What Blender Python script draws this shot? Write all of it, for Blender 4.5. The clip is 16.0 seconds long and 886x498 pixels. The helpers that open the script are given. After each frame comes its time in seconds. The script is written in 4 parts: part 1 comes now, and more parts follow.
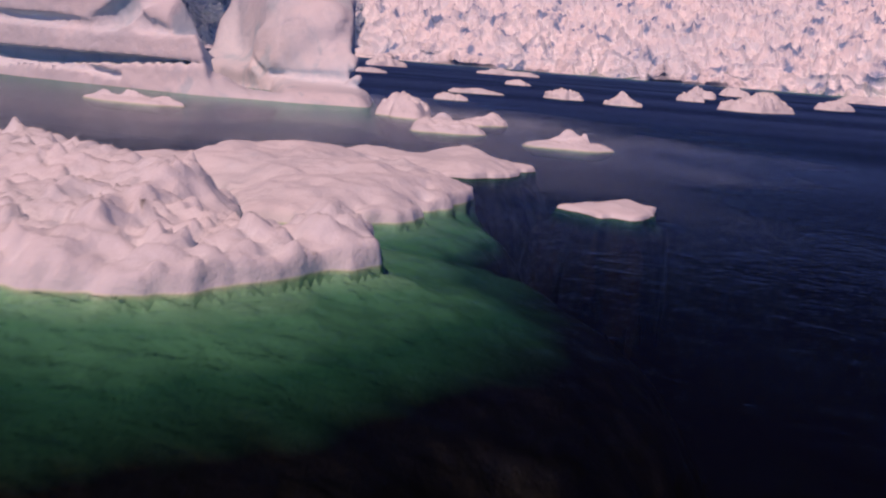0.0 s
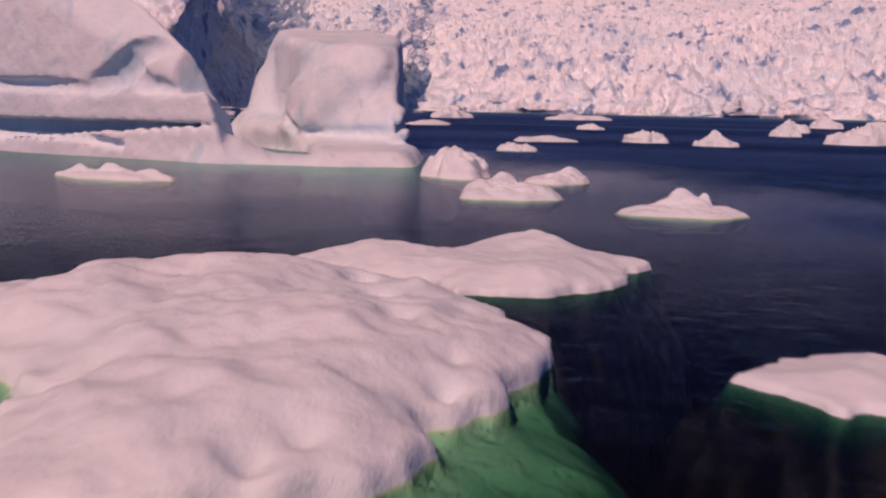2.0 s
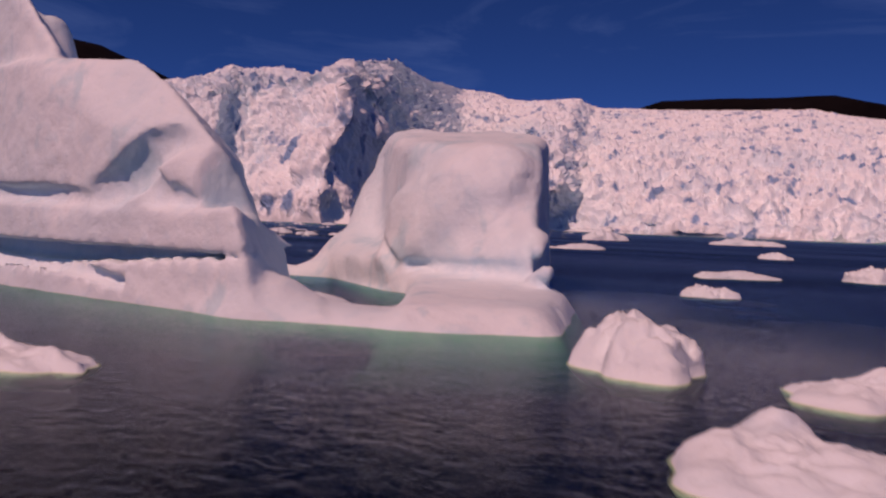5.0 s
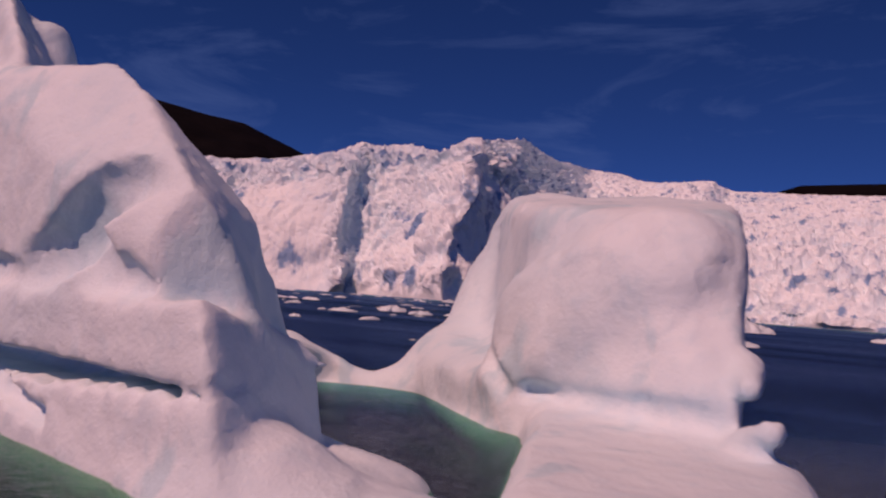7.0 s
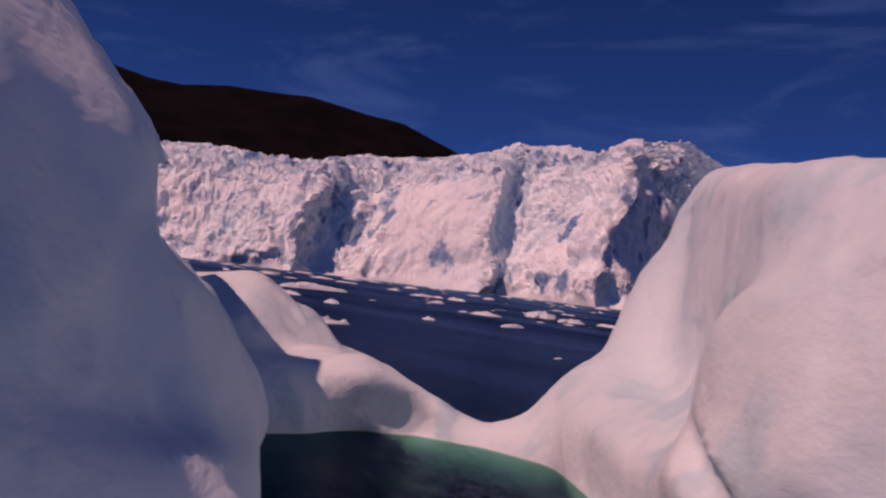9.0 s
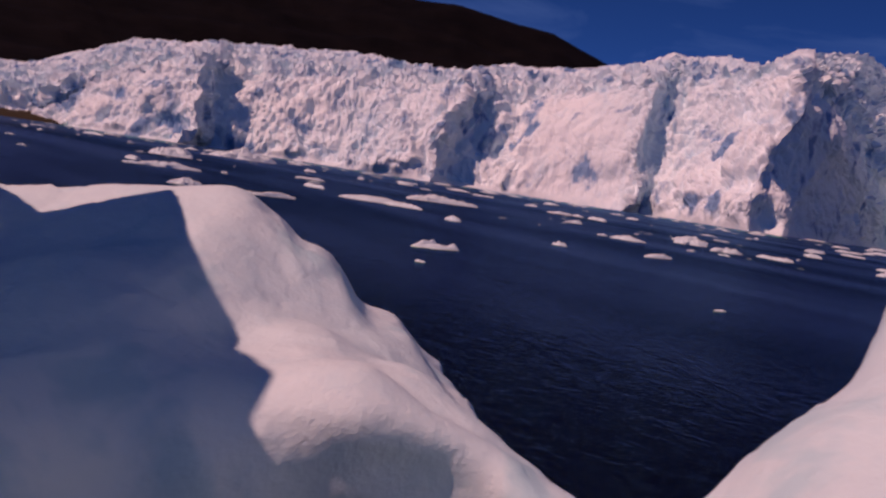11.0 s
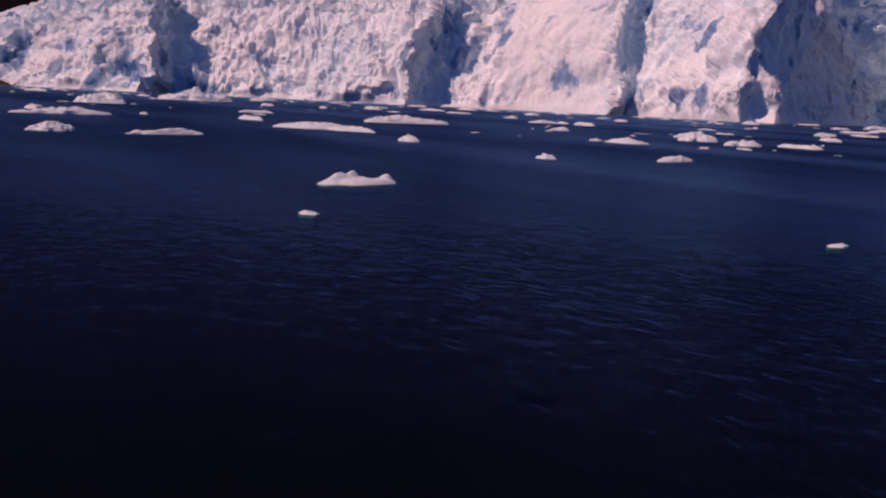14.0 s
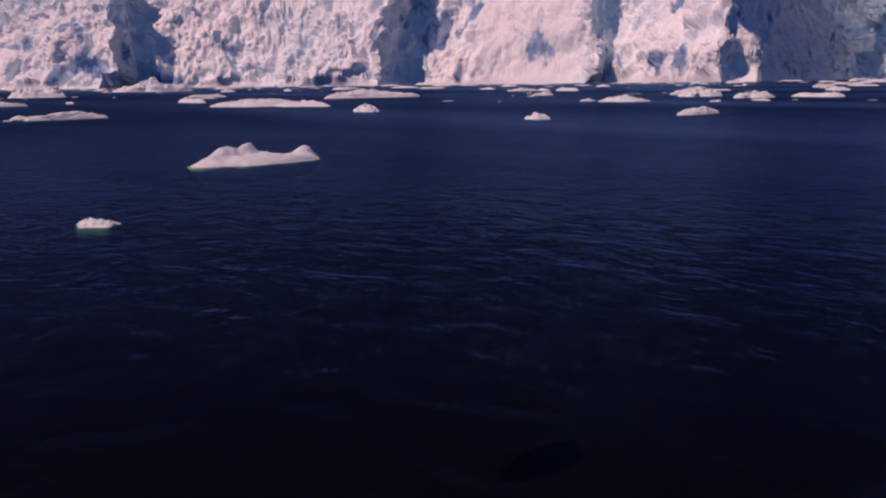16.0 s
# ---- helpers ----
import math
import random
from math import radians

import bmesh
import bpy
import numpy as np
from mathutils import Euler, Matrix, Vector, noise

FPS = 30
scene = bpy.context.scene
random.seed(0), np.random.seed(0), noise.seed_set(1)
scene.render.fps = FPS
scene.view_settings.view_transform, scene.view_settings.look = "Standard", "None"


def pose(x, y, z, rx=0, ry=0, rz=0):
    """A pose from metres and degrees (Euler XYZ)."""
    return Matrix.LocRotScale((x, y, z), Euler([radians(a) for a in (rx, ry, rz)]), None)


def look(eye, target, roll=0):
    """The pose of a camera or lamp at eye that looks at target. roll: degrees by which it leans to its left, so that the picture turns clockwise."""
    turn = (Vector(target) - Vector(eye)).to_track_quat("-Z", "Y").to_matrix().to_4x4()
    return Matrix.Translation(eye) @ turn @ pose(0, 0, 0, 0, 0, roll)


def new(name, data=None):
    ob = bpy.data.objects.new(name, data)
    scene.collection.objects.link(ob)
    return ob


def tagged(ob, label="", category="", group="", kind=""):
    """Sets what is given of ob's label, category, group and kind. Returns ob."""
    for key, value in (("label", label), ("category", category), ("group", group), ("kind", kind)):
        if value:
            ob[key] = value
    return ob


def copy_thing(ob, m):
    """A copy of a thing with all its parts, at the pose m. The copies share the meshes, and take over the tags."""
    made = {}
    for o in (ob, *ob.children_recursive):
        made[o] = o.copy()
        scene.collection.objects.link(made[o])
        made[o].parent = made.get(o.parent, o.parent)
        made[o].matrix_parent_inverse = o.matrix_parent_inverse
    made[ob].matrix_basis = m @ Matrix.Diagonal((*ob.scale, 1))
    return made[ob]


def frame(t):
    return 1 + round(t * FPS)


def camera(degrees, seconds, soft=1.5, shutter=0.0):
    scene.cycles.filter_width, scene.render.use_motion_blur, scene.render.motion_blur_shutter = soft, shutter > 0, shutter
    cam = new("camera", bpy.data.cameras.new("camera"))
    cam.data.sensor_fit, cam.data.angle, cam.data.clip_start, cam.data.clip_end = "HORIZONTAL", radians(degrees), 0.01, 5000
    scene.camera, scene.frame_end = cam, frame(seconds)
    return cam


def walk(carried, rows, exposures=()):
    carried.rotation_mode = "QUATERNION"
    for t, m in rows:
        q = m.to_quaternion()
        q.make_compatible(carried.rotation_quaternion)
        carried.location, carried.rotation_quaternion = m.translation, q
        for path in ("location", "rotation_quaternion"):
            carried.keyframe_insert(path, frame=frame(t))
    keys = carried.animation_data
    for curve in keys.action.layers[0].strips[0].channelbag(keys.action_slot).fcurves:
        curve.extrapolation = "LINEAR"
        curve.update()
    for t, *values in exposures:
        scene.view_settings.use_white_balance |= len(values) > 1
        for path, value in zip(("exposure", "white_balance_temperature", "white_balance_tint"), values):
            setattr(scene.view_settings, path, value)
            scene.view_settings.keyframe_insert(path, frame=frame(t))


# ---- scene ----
# ---------------------------------------------------------------- camera
cam = camera(55.0, 16.0, soft=2.2, shutter=0.5)
# seconds, eye x, y, z, yaw to the left of +y, pitch up, roll
PATH = [
    (0, 8.45, 10.86, 4.54, 10.08, -12.46, 4.54),
    (0.5, 7.92, 14.45, 4.49, 10.35, -12.03, 3.93),
    (1, 7.39, 18.09, 4.41, 11.51, -11.01, 2.96),
    (1.5, 6.81, 21.77, 4.32, 13.42, -10.16, 1.86),
    (2, 6.16, 25.43, 4.24, 15.39, -9.41, 1.15),
    (2.5, 5.40, 29.16, 4.17, 17.07, -8.77, 0.97),
    (3, 4.58, 33.11, 4.08, 18.89, -7.86, 0.98),
    (3.5, 3.72, 37.29, 3.99, 20.87, -6.64, 0.91),
    (4, 2.45, 41.36, 4.07, 22.59, -5.14, 1.07),
    (4.5, 0.77, 45.31, 4.29, 24.11, -3.46, 1.51),
    (5, -1.20, 49.24, 4.60, 25.58, -1.73, 2.14),
    (5.5, -3.35, 53.25, 4.93, 27.19, -0.09, 2.87),
    (6, -5.56, 57.43, 5.20, 29.12, 1.36, 3.62),
    (6.5, -7.76, 61.79, 5.40, 31.49, 2.46, 4.19),
    (7, -10.09, 66.08, 5.59, 34.13, 3.08, 4.31),
    (7.5, -12.58, 70.19, 5.77, 36.54, 3.32, 4.82),
    (8, -15.01, 73.89, 5.92, 39.09, 3.26, 5.17),
    (8.5, -17.35, 77.19, 5.99, 41.76, 2.88, 5.92),
    (9, -20.01, 80.50, 6.02, 44.41, 2.25, 6.77),
    (9.5, -22.96, 83.90, 6.09, 47.06, 1.34, 7.30),
    (10, -25.80, 87.09, 6.19, 49.67, 0.12, 7.72),
    (10.5, -28.62, 90.37, 6.41, 51.71, -2.03, 8.23),
    (11, -31.53, 93.77, 6.71, 53.07, -4.79, 8.70),
    (11.5, -34.53, 97.20, 6.95, 53.83, -7.57, 8.95),
    (12, -37.65, 100.58, 7.03, 54.05, -9.75, 8.76),
    (12.5, -40.93, 103.83, 6.83, 53.80, -10.75, 7.95),
    (13, -44.35, 106.92, 6.33, 53.16, -10.40, 6.56),
    (13.5, -47.79, 110.03, 5.80, 52.34, -9.96, 5.16),
    (14, -51.31, 113.21, 5.22, 51.91, -9.83, 2.80),
    (14.5, -54.75, 116.39, 4.65, 51.54, -10.00, 0.62),
    (15, -58.12, 119.50, 4.12, 50.97, -10.25, -0.55),
    (15.5, -61.71, 122.63, 3.57, 50.67, -10.73, -0.58),
    (16, -65.45, 125.78, 3.02, 50.88, -11.13, -0.66),
]

def aimed(x, y, z, yaw, pitch, roll):
    q, p = radians(yaw), radians(pitch)
    ahead = Vector((-math.sin(q) * math.cos(p), math.cos(q) * math.cos(p), math.sin(p)))
    return look((x, y, z), Vector((x, y, z)) + 10 * ahead, roll)


walk(cam, [(t, aimed(*row)) for t, *row in PATH], exposures=[(0, -0.59, 6650, 10), (1.5, -0.58, 6700, 7), (3.2, -0.75, 6800, 12), (6.6, -0.74, 6700, 11), (7.8, -0.68, 7000, 16), (9, -0.72, 6700, 13), (10, -0.74, 6600, 11), (12.4, -0.50, 6150, 1), (16, -0.50, 6150, 1)])

# ---------------------------------------------------------------- world and sun
SUN_AZ, SUN_EL = 170.0, 49.0      # degrees to the left of +y, and above the horizon
world = bpy.data.worlds.new("sky")
scene.world = world
world.use_nodes = True
wn, wl = world.node_tree.nodes, world.node_tree.links
wn.clear()
w_out = wn.new("ShaderNodeOutputWorld")
w_bg = wn.new("ShaderNodeBackground")
w_bg.inputs["Strength"].default_value = 0.064
w_sky = wn.new("ShaderNodeTexSky")
w_sky.sky_type = "NISHITA"
w_sky.sun_disc = False
w_sky.sun_elevation = radians(SUN_EL)
w_sky.sun_rotation = radians(-SUN_AZ)
w_sky.altitude = 6000
w_sky.air_density = 0.8
w_sky.dust_density = 0.0
w_sky.ozone_density = 6.0
# thin cirrus
w_co = wn.new("ShaderNodeTexCoord")
w_map = wn.new("ShaderNodeMapping")
w_map.inputs["Scale"].default_value = (2.0, 3.2, 9.0)
w_map.inputs["Rotation"].default_value = (0.2, 0.35, 0.5)
w_no = wn.new("ShaderNodeTexNoise")
w_no.inputs["Scale"].default_value = 1.6
w_no.inputs["Detail"].default_value = 6
w_no.inputs["Roughness"].default_value = 0.62
w_no.inputs["Distortion"].default_value = 0.8
w_cr = wn.new("ShaderNodeValToRGB")
w_cr.color_ramp.elements[0].position, w_cr.color_ramp.elements[1].position = 0.52, 0.86
w_cr.color_ramp.elements[0].color, w_cr.color_ramp.elements[1].color = (0, 0, 0, 1), (0.35, 0.35, 0.35, 1)
w_mix = wn.new("ShaderNodeMixRGB")
w_mix.inputs["Color2"].default_value = (6.0, 6.0, 7.5, 1)
wl.new(w_co.outputs["Generated"], w_map.inputs["Vector"])
wl.new(w_map.outputs["Vector"], w_no.inputs["Vector"])
wl.new(w_no.outputs["Fac"], w_cr.inputs["Fac"])
wl.new(w_cr.outputs["Color"], w_mix.inputs["Fac"])
wl.new(w_sky.outputs["Color"], w_mix.inputs["Color1"])
w_deep = wn.new("ShaderNodeMixRGB")
w_deep.blend_type = "MULTIPLY"
w_deep.inputs["Fac"].default_value = 1.0
w_deep.inputs["Color2"].default_value = (0.47, 0.69, 1.32, 1)
wl.new(w_mix.outputs["Color"], w_deep.inputs["Color1"])
wl.new(w_deep.outputs["Color"], w_bg.inputs["Color"])
wl.new(w_bg.outputs["Background"], w_out.inputs["Surface"])

sun = new("sun", bpy.data.lights.new("sun", "SUN"))
sun.data.energy, sun.data.angle, sun.data.color = 5.0, radians(0.6), (1.0, 0.52, 0.435)
sa, se = radians(SUN_AZ), radians(SUN_EL)
SUN_WAY = Vector((-math.sin(sa) * math.cos(se), math.cos(sa) * math.cos(se), math.sin(se)))
sun.matrix_world = look(SUN_WAY * 200, (0, 0, 0))

# ---------------------------------------------------------------- materials
def nodes_of(name):
    m = bpy.data.materials.new(name)
    m.use_nodes = True
    n, l = m.node_tree.nodes, m.node_tree.links
    n.clear()
    out = n.new("ShaderNodeOutputMaterial")
    return m, n, l, out


def noise_node(n, l, vec, scale, detail=5, rough=0.55, dist=0.0):
    t = n.new("ShaderNodeTexNoise")
    t.inputs["Scale"].default_value = scale
    t.inputs["Detail"].default_value = detail
    t.inputs["Roughness"].default_value = rough
    t.inputs["Distortion"].default_value = dist
    l.new(vec, t.inputs["Vector"])
    return t


def ramp(n, l, fac, stops):
    r = n.new("ShaderNodeValToRGB")
    e = r.color_ramp.elements
    while len(e) < len(stops):
        e.new(0.5)
    for k, (p, c) in zip(e, stops):
        k.position, k.color = p, (*c, 1)
    l.new(fac, r.inputs["Fac"])
    return r


def mix(n, l, fac, a, b, kind="MIX"):
    m = n.new("ShaderNodeMixRGB")
    m.blend_type = kind
    for key, v in (("Fac", fac), ("Color1", a), ("Color2", b)):
        if isinstance(v, (int, float)):
            m.inputs[key].default_value = v
        elif isinstance(v, tuple):
            m.inputs[key].default_value = (*v, 1)
        else:
            l.new(v, m.inputs[key])
    return m.outputs["Color"]


def bumps(n, l, layers):
    """Bump nodes in a chain: (height socket, strength, distance)."""
    last = None
    for h, s, d in layers:
        b = n.new("ShaderNodeBump")
        b.inputs["Strength"].default_value, b.inputs["Distance"].default_value = s, d
        l.new(h, b.inputs["Height"])
        if last:
            l.new(last, b.inputs["Normal"])
        last = b.outputs["Normal"]
    return last


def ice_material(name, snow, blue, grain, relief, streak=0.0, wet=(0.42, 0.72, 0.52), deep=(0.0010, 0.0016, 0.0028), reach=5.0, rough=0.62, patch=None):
    """Snow-covered ice; under the sea's level its colour stands in for light lost in water: greener, darker with depth.
    """
    m, n, l, out = nodes_of(name)
    geo = n.new("ShaderNodeNewGeometry")
    pos = geo.outputs["Position"]
    big = noise_node(n, l, pos, grain * 0.12, 4, 0.5, 0.6)
    fine = noise_node(n, l, pos, grain, 6, 0.6)
    tiny = noise_node(n, l, pos, grain * 7, 4, 0.65)
    col = mix(n, l, ramp(n, l, big.outputs["Fac"], [(0.42, (0, 0, 0)), (0.72, (1, 1, 1))]).outputs["Color"], snow, tuple(0.55 * a + 0.45 * b for a, b in zip(snow, blue)))
    col = mix(n, l, ramp(n, l, fine.outputs["Fac"], [(0.5, (0, 0, 0)), (0.8, (0.5, 0.5, 0.5))]).outputs["Color"], col, blue)
    if streak:
        mp = n.new("ShaderNodeMapping")
        mp.inputs["Scale"].default_value = (streak, streak, streak * 0.16)
        l.new(pos, mp.inputs["Vector"])
        st = noise_node(n, l, mp.outputs["Vector"], 1.0, 5, 0.6, 1.2)
        col = mix(n, l, ramp(n, l, st.outputs["Fac"], [(0.56, (0, 0, 0)), (0.76, (0.7, 0.7, 0.7))]).outputs["Color"], col, blue)
    if patch:
        size, cover, tone = patch
        pm = n.new("ShaderNodeMapping")
        pm.inputs["Scale"].default_value = (size, size, size * 0.7)
        l.new(pos, pm.inputs["Vector"])
        pt = noise_node(n, l, pm.outputs["Vector"], 1.0, 4, 0.55, 0.25)
        col = mix(n, l, ramp(n, l, pt.outputs["Fac"], [(cover, (0, 0, 0)), (cover + 0.07, (0.9, 0.9, 0.9))]).outputs["Color"], col, tone)
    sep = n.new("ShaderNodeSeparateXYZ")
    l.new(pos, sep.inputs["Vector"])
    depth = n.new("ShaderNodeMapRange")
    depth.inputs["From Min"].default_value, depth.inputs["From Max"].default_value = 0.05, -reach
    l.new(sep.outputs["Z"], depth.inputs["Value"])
    # the water's dimming of light, painted into the ice colour by depth
    painted_murk = ramp(n, l, depth.outputs["Result"], [(0.0, wet), (0.12, (wet[0] * 0.46, wet[1] * 0.76, wet[2] * 0.67)), (0.34, (wet[0] * 0.12, wet[1] * 0.34, wet[2] * 0.27)), (0.62, (wet[0] * 0.02, wet[1] * 0.10, wet[2] * 0.08)), (1.0, deep)])
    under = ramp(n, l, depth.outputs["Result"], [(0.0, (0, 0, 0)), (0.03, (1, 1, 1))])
    col = mix(n, l, under.outputs["Color"], col, painted_murk.outputs["Color"])
    p = n.new("ShaderNodeBsdfPrincipled")
    p.inputs["Roughness"].default_value = rough
    p.inputs["IOR"].default_value = 1.31
    p.inputs["Specular IOR Level"].default_value = 0.3
    l.new(col, p.inputs["Base Color"])
    l.new(bumps(n, l, [(big.outputs["Fac"], 0.35, relief * 6), (fine.outputs["Fac"], 0.5, relief), (tiny.outputs["Fac"], 0.45, relief * 0.2)]), p.inputs["Normal"])
    l.new(p.outputs["BSDF"], out.inputs["Surface"])
    return m


SNOW = (0.70, 0.86, 0.94)
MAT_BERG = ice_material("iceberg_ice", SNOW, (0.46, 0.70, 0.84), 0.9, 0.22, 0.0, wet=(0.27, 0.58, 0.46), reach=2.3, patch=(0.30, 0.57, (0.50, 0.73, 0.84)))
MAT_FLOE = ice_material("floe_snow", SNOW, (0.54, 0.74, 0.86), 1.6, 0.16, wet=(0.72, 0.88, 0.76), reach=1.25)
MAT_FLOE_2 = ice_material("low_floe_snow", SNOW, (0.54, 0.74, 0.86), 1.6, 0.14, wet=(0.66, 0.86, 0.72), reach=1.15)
# its dark blue patches, strewn by noise, stand in for shade in crevasses
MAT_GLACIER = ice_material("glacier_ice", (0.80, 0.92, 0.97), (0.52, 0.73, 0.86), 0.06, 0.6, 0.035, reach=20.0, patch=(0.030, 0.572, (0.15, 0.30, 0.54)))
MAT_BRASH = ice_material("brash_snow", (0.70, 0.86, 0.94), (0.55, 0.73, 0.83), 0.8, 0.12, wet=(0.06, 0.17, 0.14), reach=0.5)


def water_material():
    m, n, l, out = nodes_of("sea_water")
    geo = n.new("ShaderNodeNewGeometry")
    pos = geo.outputs["Position"]
    mp = n.new("ShaderNodeMapping")
    mp.inputs["Rotation"].default_value = (0, 0, radians(25))
    mp.inputs["Scale"].default_value = (0.80, 1.15, 1.0)
    l.new(pos, mp.inputs["Vector"])
    swell = noise_node(n, l, mp.outputs["Vector"], 0.35, 2, 0.5, 0.3)
    chop = noise_node(n, l, mp.outputs["Vector"], 1.4, 4, 0.6, 1.3)
    ripple = noise_node(n, l, mp.outputs["Vector"], 5.0, 3, 0.6, 0.4)
    calm = noise_node(n, l, pos, 0.012, 3, 0.5, 0.8)
    nrm = bumps(n, l, [(swell.outputs["Fac"], 0.14, 0.2), (chop.outputs["Fac"], 0.42, 0.13), (ripple.outputs["Fac"], 0.5, 0.035)])
    fr = n.new("ShaderNodeFresnel")
    fr.inputs["IOR"].default_value = 1.33
    l.new(nrm, fr.inputs["Normal"])
    tr = n.new("ShaderNodeBsdfTransparent")
    tr.inputs["Color"].default_value = (0.86, 0.97, 0.91, 1)
    gl = n.new("ShaderNodeBsdfGlossy")
    gl.inputs["Roughness"].default_value = 0.06
    # sheltered, calmer water in the lee of the iceberg
    lee = n.new("ShaderNodeVectorMath")
    lee.operation = "DISTANCE"
    lee.inputs[1].default_value = (-26, 66, 0)
    l.new(pos, lee.inputs[0])
    rg = n.new("ShaderNodeMapRange")
    rg.inputs["From Min"].default_value, rg.inputs["From Max"].default_value = 22, 60
    rg.inputs["To Min"].default_value, rg.inputs["To Max"].default_value = 0.03, 0.34
    gust = noise_node(n, l, pos, 0.07, 4, 0.6, 0.5)
    shore = n.new("ShaderNodeMath")
    shore.operation = "MULTIPLY_ADD"
    shore.inputs[1].default_value = 40.0
    l.new(gust.outputs["Fac"], shore.inputs[0])
    off = n.new("ShaderNodeMath")
    off.operation = "SUBTRACT"
    off.inputs[1].default_value = 20.0
    l.new(lee.outputs["Value"], off.inputs[0])
    l.new(off.outputs["Value"], shore.inputs[2])
    l.new(shore.outputs["Value"], rg.inputs["Value"])
    uneven = n.new("ShaderNodeMath")
    uneven.operation = "MULTIPLY_ADD"
    uneven.inputs[1].default_value = 0.10
    l.new(calm.outputs["Fac"], uneven.inputs[0])
    l.new(rg.outputs["Result"], uneven.inputs[2])
    l.new(uneven.outputs["Value"], gl.inputs["Roughness"])
    # reflections are tinted by place: bright near the iceberg, dim blue farther out
    open_sea = n.new("ShaderNodeMapRange")
    open_sea.inputs["From Min"].default_value, open_sea.inputs["From Max"].default_value = 12, 46
    l.new(shore.outputs["Value"], open_sea.inputs["Value"])
    # bands of wind across the open water, painted into its reflection tint
    wm = n.new("ShaderNodeMapping")
    wm.inputs["Rotation"].default_value = (0, 0, radians(-52))
    wm.inputs["Scale"].default_value = (0.0035, 0.022, 1.0)
    l.new(pos, wm.inputs["Vector"])
    wind = noise_node(n, l, wm.outputs["Vector"], 1.0, 4, 0.6, 0.6)
    sea = mix(n, l, ramp(n, l, wind.outputs["Fac"], [(0.38, (0, 0, 0)), (0.64, (1, 1, 1))]).outputs["Color"], (0.08, 0.19, 0.39), (0.23, 0.43, 0.78))
    l.new(mix(n, l, open_sea.outputs["Result"], (0.80, 0.88, 1.0), sea), gl.inputs["Color"])
    l.new(nrm, gl.inputs["Normal"])
    ms = n.new("ShaderNodeMixShader")
    gloss = n.new("ShaderNodeMath")
    gloss.operation = "POWER"
    gloss.inputs[1].default_value = 1.4
    l.new(fr.outputs["Fac"], gloss.inputs[0])
    l.new(gloss.outputs["Value"], ms.inputs["Fac"])
    l.new(tr.outputs["BSDF"], ms.inputs[1])
    l.new(gl.outputs["BSDF"], ms.inputs[2])
    l.new(ms.outputs["Shader"], out.inputs["Surface"])
    return m


def plain_material(name, a, b, scale, rough=0.9, relief=0.0, foot=None):
    m, n, l, out = nodes_of(name)
    geo = n.new("ShaderNodeNewGeometry")
    big = noise_node(n, l, geo.outputs["Position"], scale, 6, 0.6)
    col = mix(n, l, ramp(n, l, big.outputs["Fac"], [(0.35, (0, 0, 0)), (0.68, (1, 1, 1))]).outputs["Color"], a, b)
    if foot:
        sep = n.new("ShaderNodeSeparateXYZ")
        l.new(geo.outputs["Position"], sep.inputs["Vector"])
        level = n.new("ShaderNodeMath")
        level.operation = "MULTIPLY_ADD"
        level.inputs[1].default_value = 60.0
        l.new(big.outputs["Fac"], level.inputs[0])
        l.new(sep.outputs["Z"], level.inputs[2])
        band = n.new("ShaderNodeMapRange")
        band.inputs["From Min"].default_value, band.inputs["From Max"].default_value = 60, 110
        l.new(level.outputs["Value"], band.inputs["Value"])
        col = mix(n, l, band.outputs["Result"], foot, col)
    p = n.new("ShaderNodeBsdfPrincipled")
    p.inputs["Roughness"].default_value = rough
    p.inputs["Specular IOR Level"].default_value = 0.05
    l.new(col, p.inputs["Base Color"])
    if relief:
        l.new(bumps(n, l, [(big.outputs["Fac"], 0.6, relief)]), p.inputs["Normal"])
    l.new(p.outputs["BSDF"], out.inputs["Surface"])
    return m


MAT_WATER = water_material()
# near-black colour stands in for the light that deep water swallows
MAT_DEEP = plain_material("unlit_depth", (0.0008, 0.0012, 0.0022), (0.0014, 0.0019, 0.0034), 0.02)
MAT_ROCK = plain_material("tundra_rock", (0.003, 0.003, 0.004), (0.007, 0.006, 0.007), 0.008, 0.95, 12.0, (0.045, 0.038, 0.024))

# ---------------------------------------------------------------- shaping tools
def lattice(ix, iy, iz, seed):
    """Random values 0..1 on a lattice."""
    with np.errstate(over="ignore"):
        h = ix.astype(np.uint32) * np.uint32(374761393) + iy.astype(np.uint32) * np.uint32(668265263) + iz.astype(np.uint32) * np.uint32(2246822519) + np.uint32(seed * 3266489917 & 0xFFFFFFFF)
        h = (h ^ (h >> np.uint32(13))) * np.uint32(1274126177)
        h = (h ^ (h >> np.uint32(16))) * np.uint32(2654435761)
        h = h ^ (h >> np.uint32(15))
    return h.astype(np.float64) / 4294967295.0


def grain(p, seed=0):
    """Smooth noise, about -1..1, at points p of shape (n, 3)."""
    f = np.floor(p)
    i = f.astype(np.int64)
    u = p - f
    u = u * u * u * (u * (u * 6 - 15) + 10)
    x, y, z = i[:, 0], i[:, 1], i[:, 2]
    out = 0
    for a in (0, 1):
        for b in (0, 1):
            for c in (0, 1):
                w = (u[:, 0] if a else 1 - u[:, 0]) * (u[:, 1] if b else 1 - u[:, 1]) * (u[:, 2] if c else 1 - u[:, 2])
                out = out + w * lattice(x + a, y + b, z + c, seed)
    return out * 2 - 1


def fractal(p, seed=0, octaves=4, gain=0.5):
    out, amp = 0, 1.0
    for k in range(octaves):
        out = out + amp * grain(p * 2.0**k + 17.3 * k, seed + k)
        amp *= gain
    return out


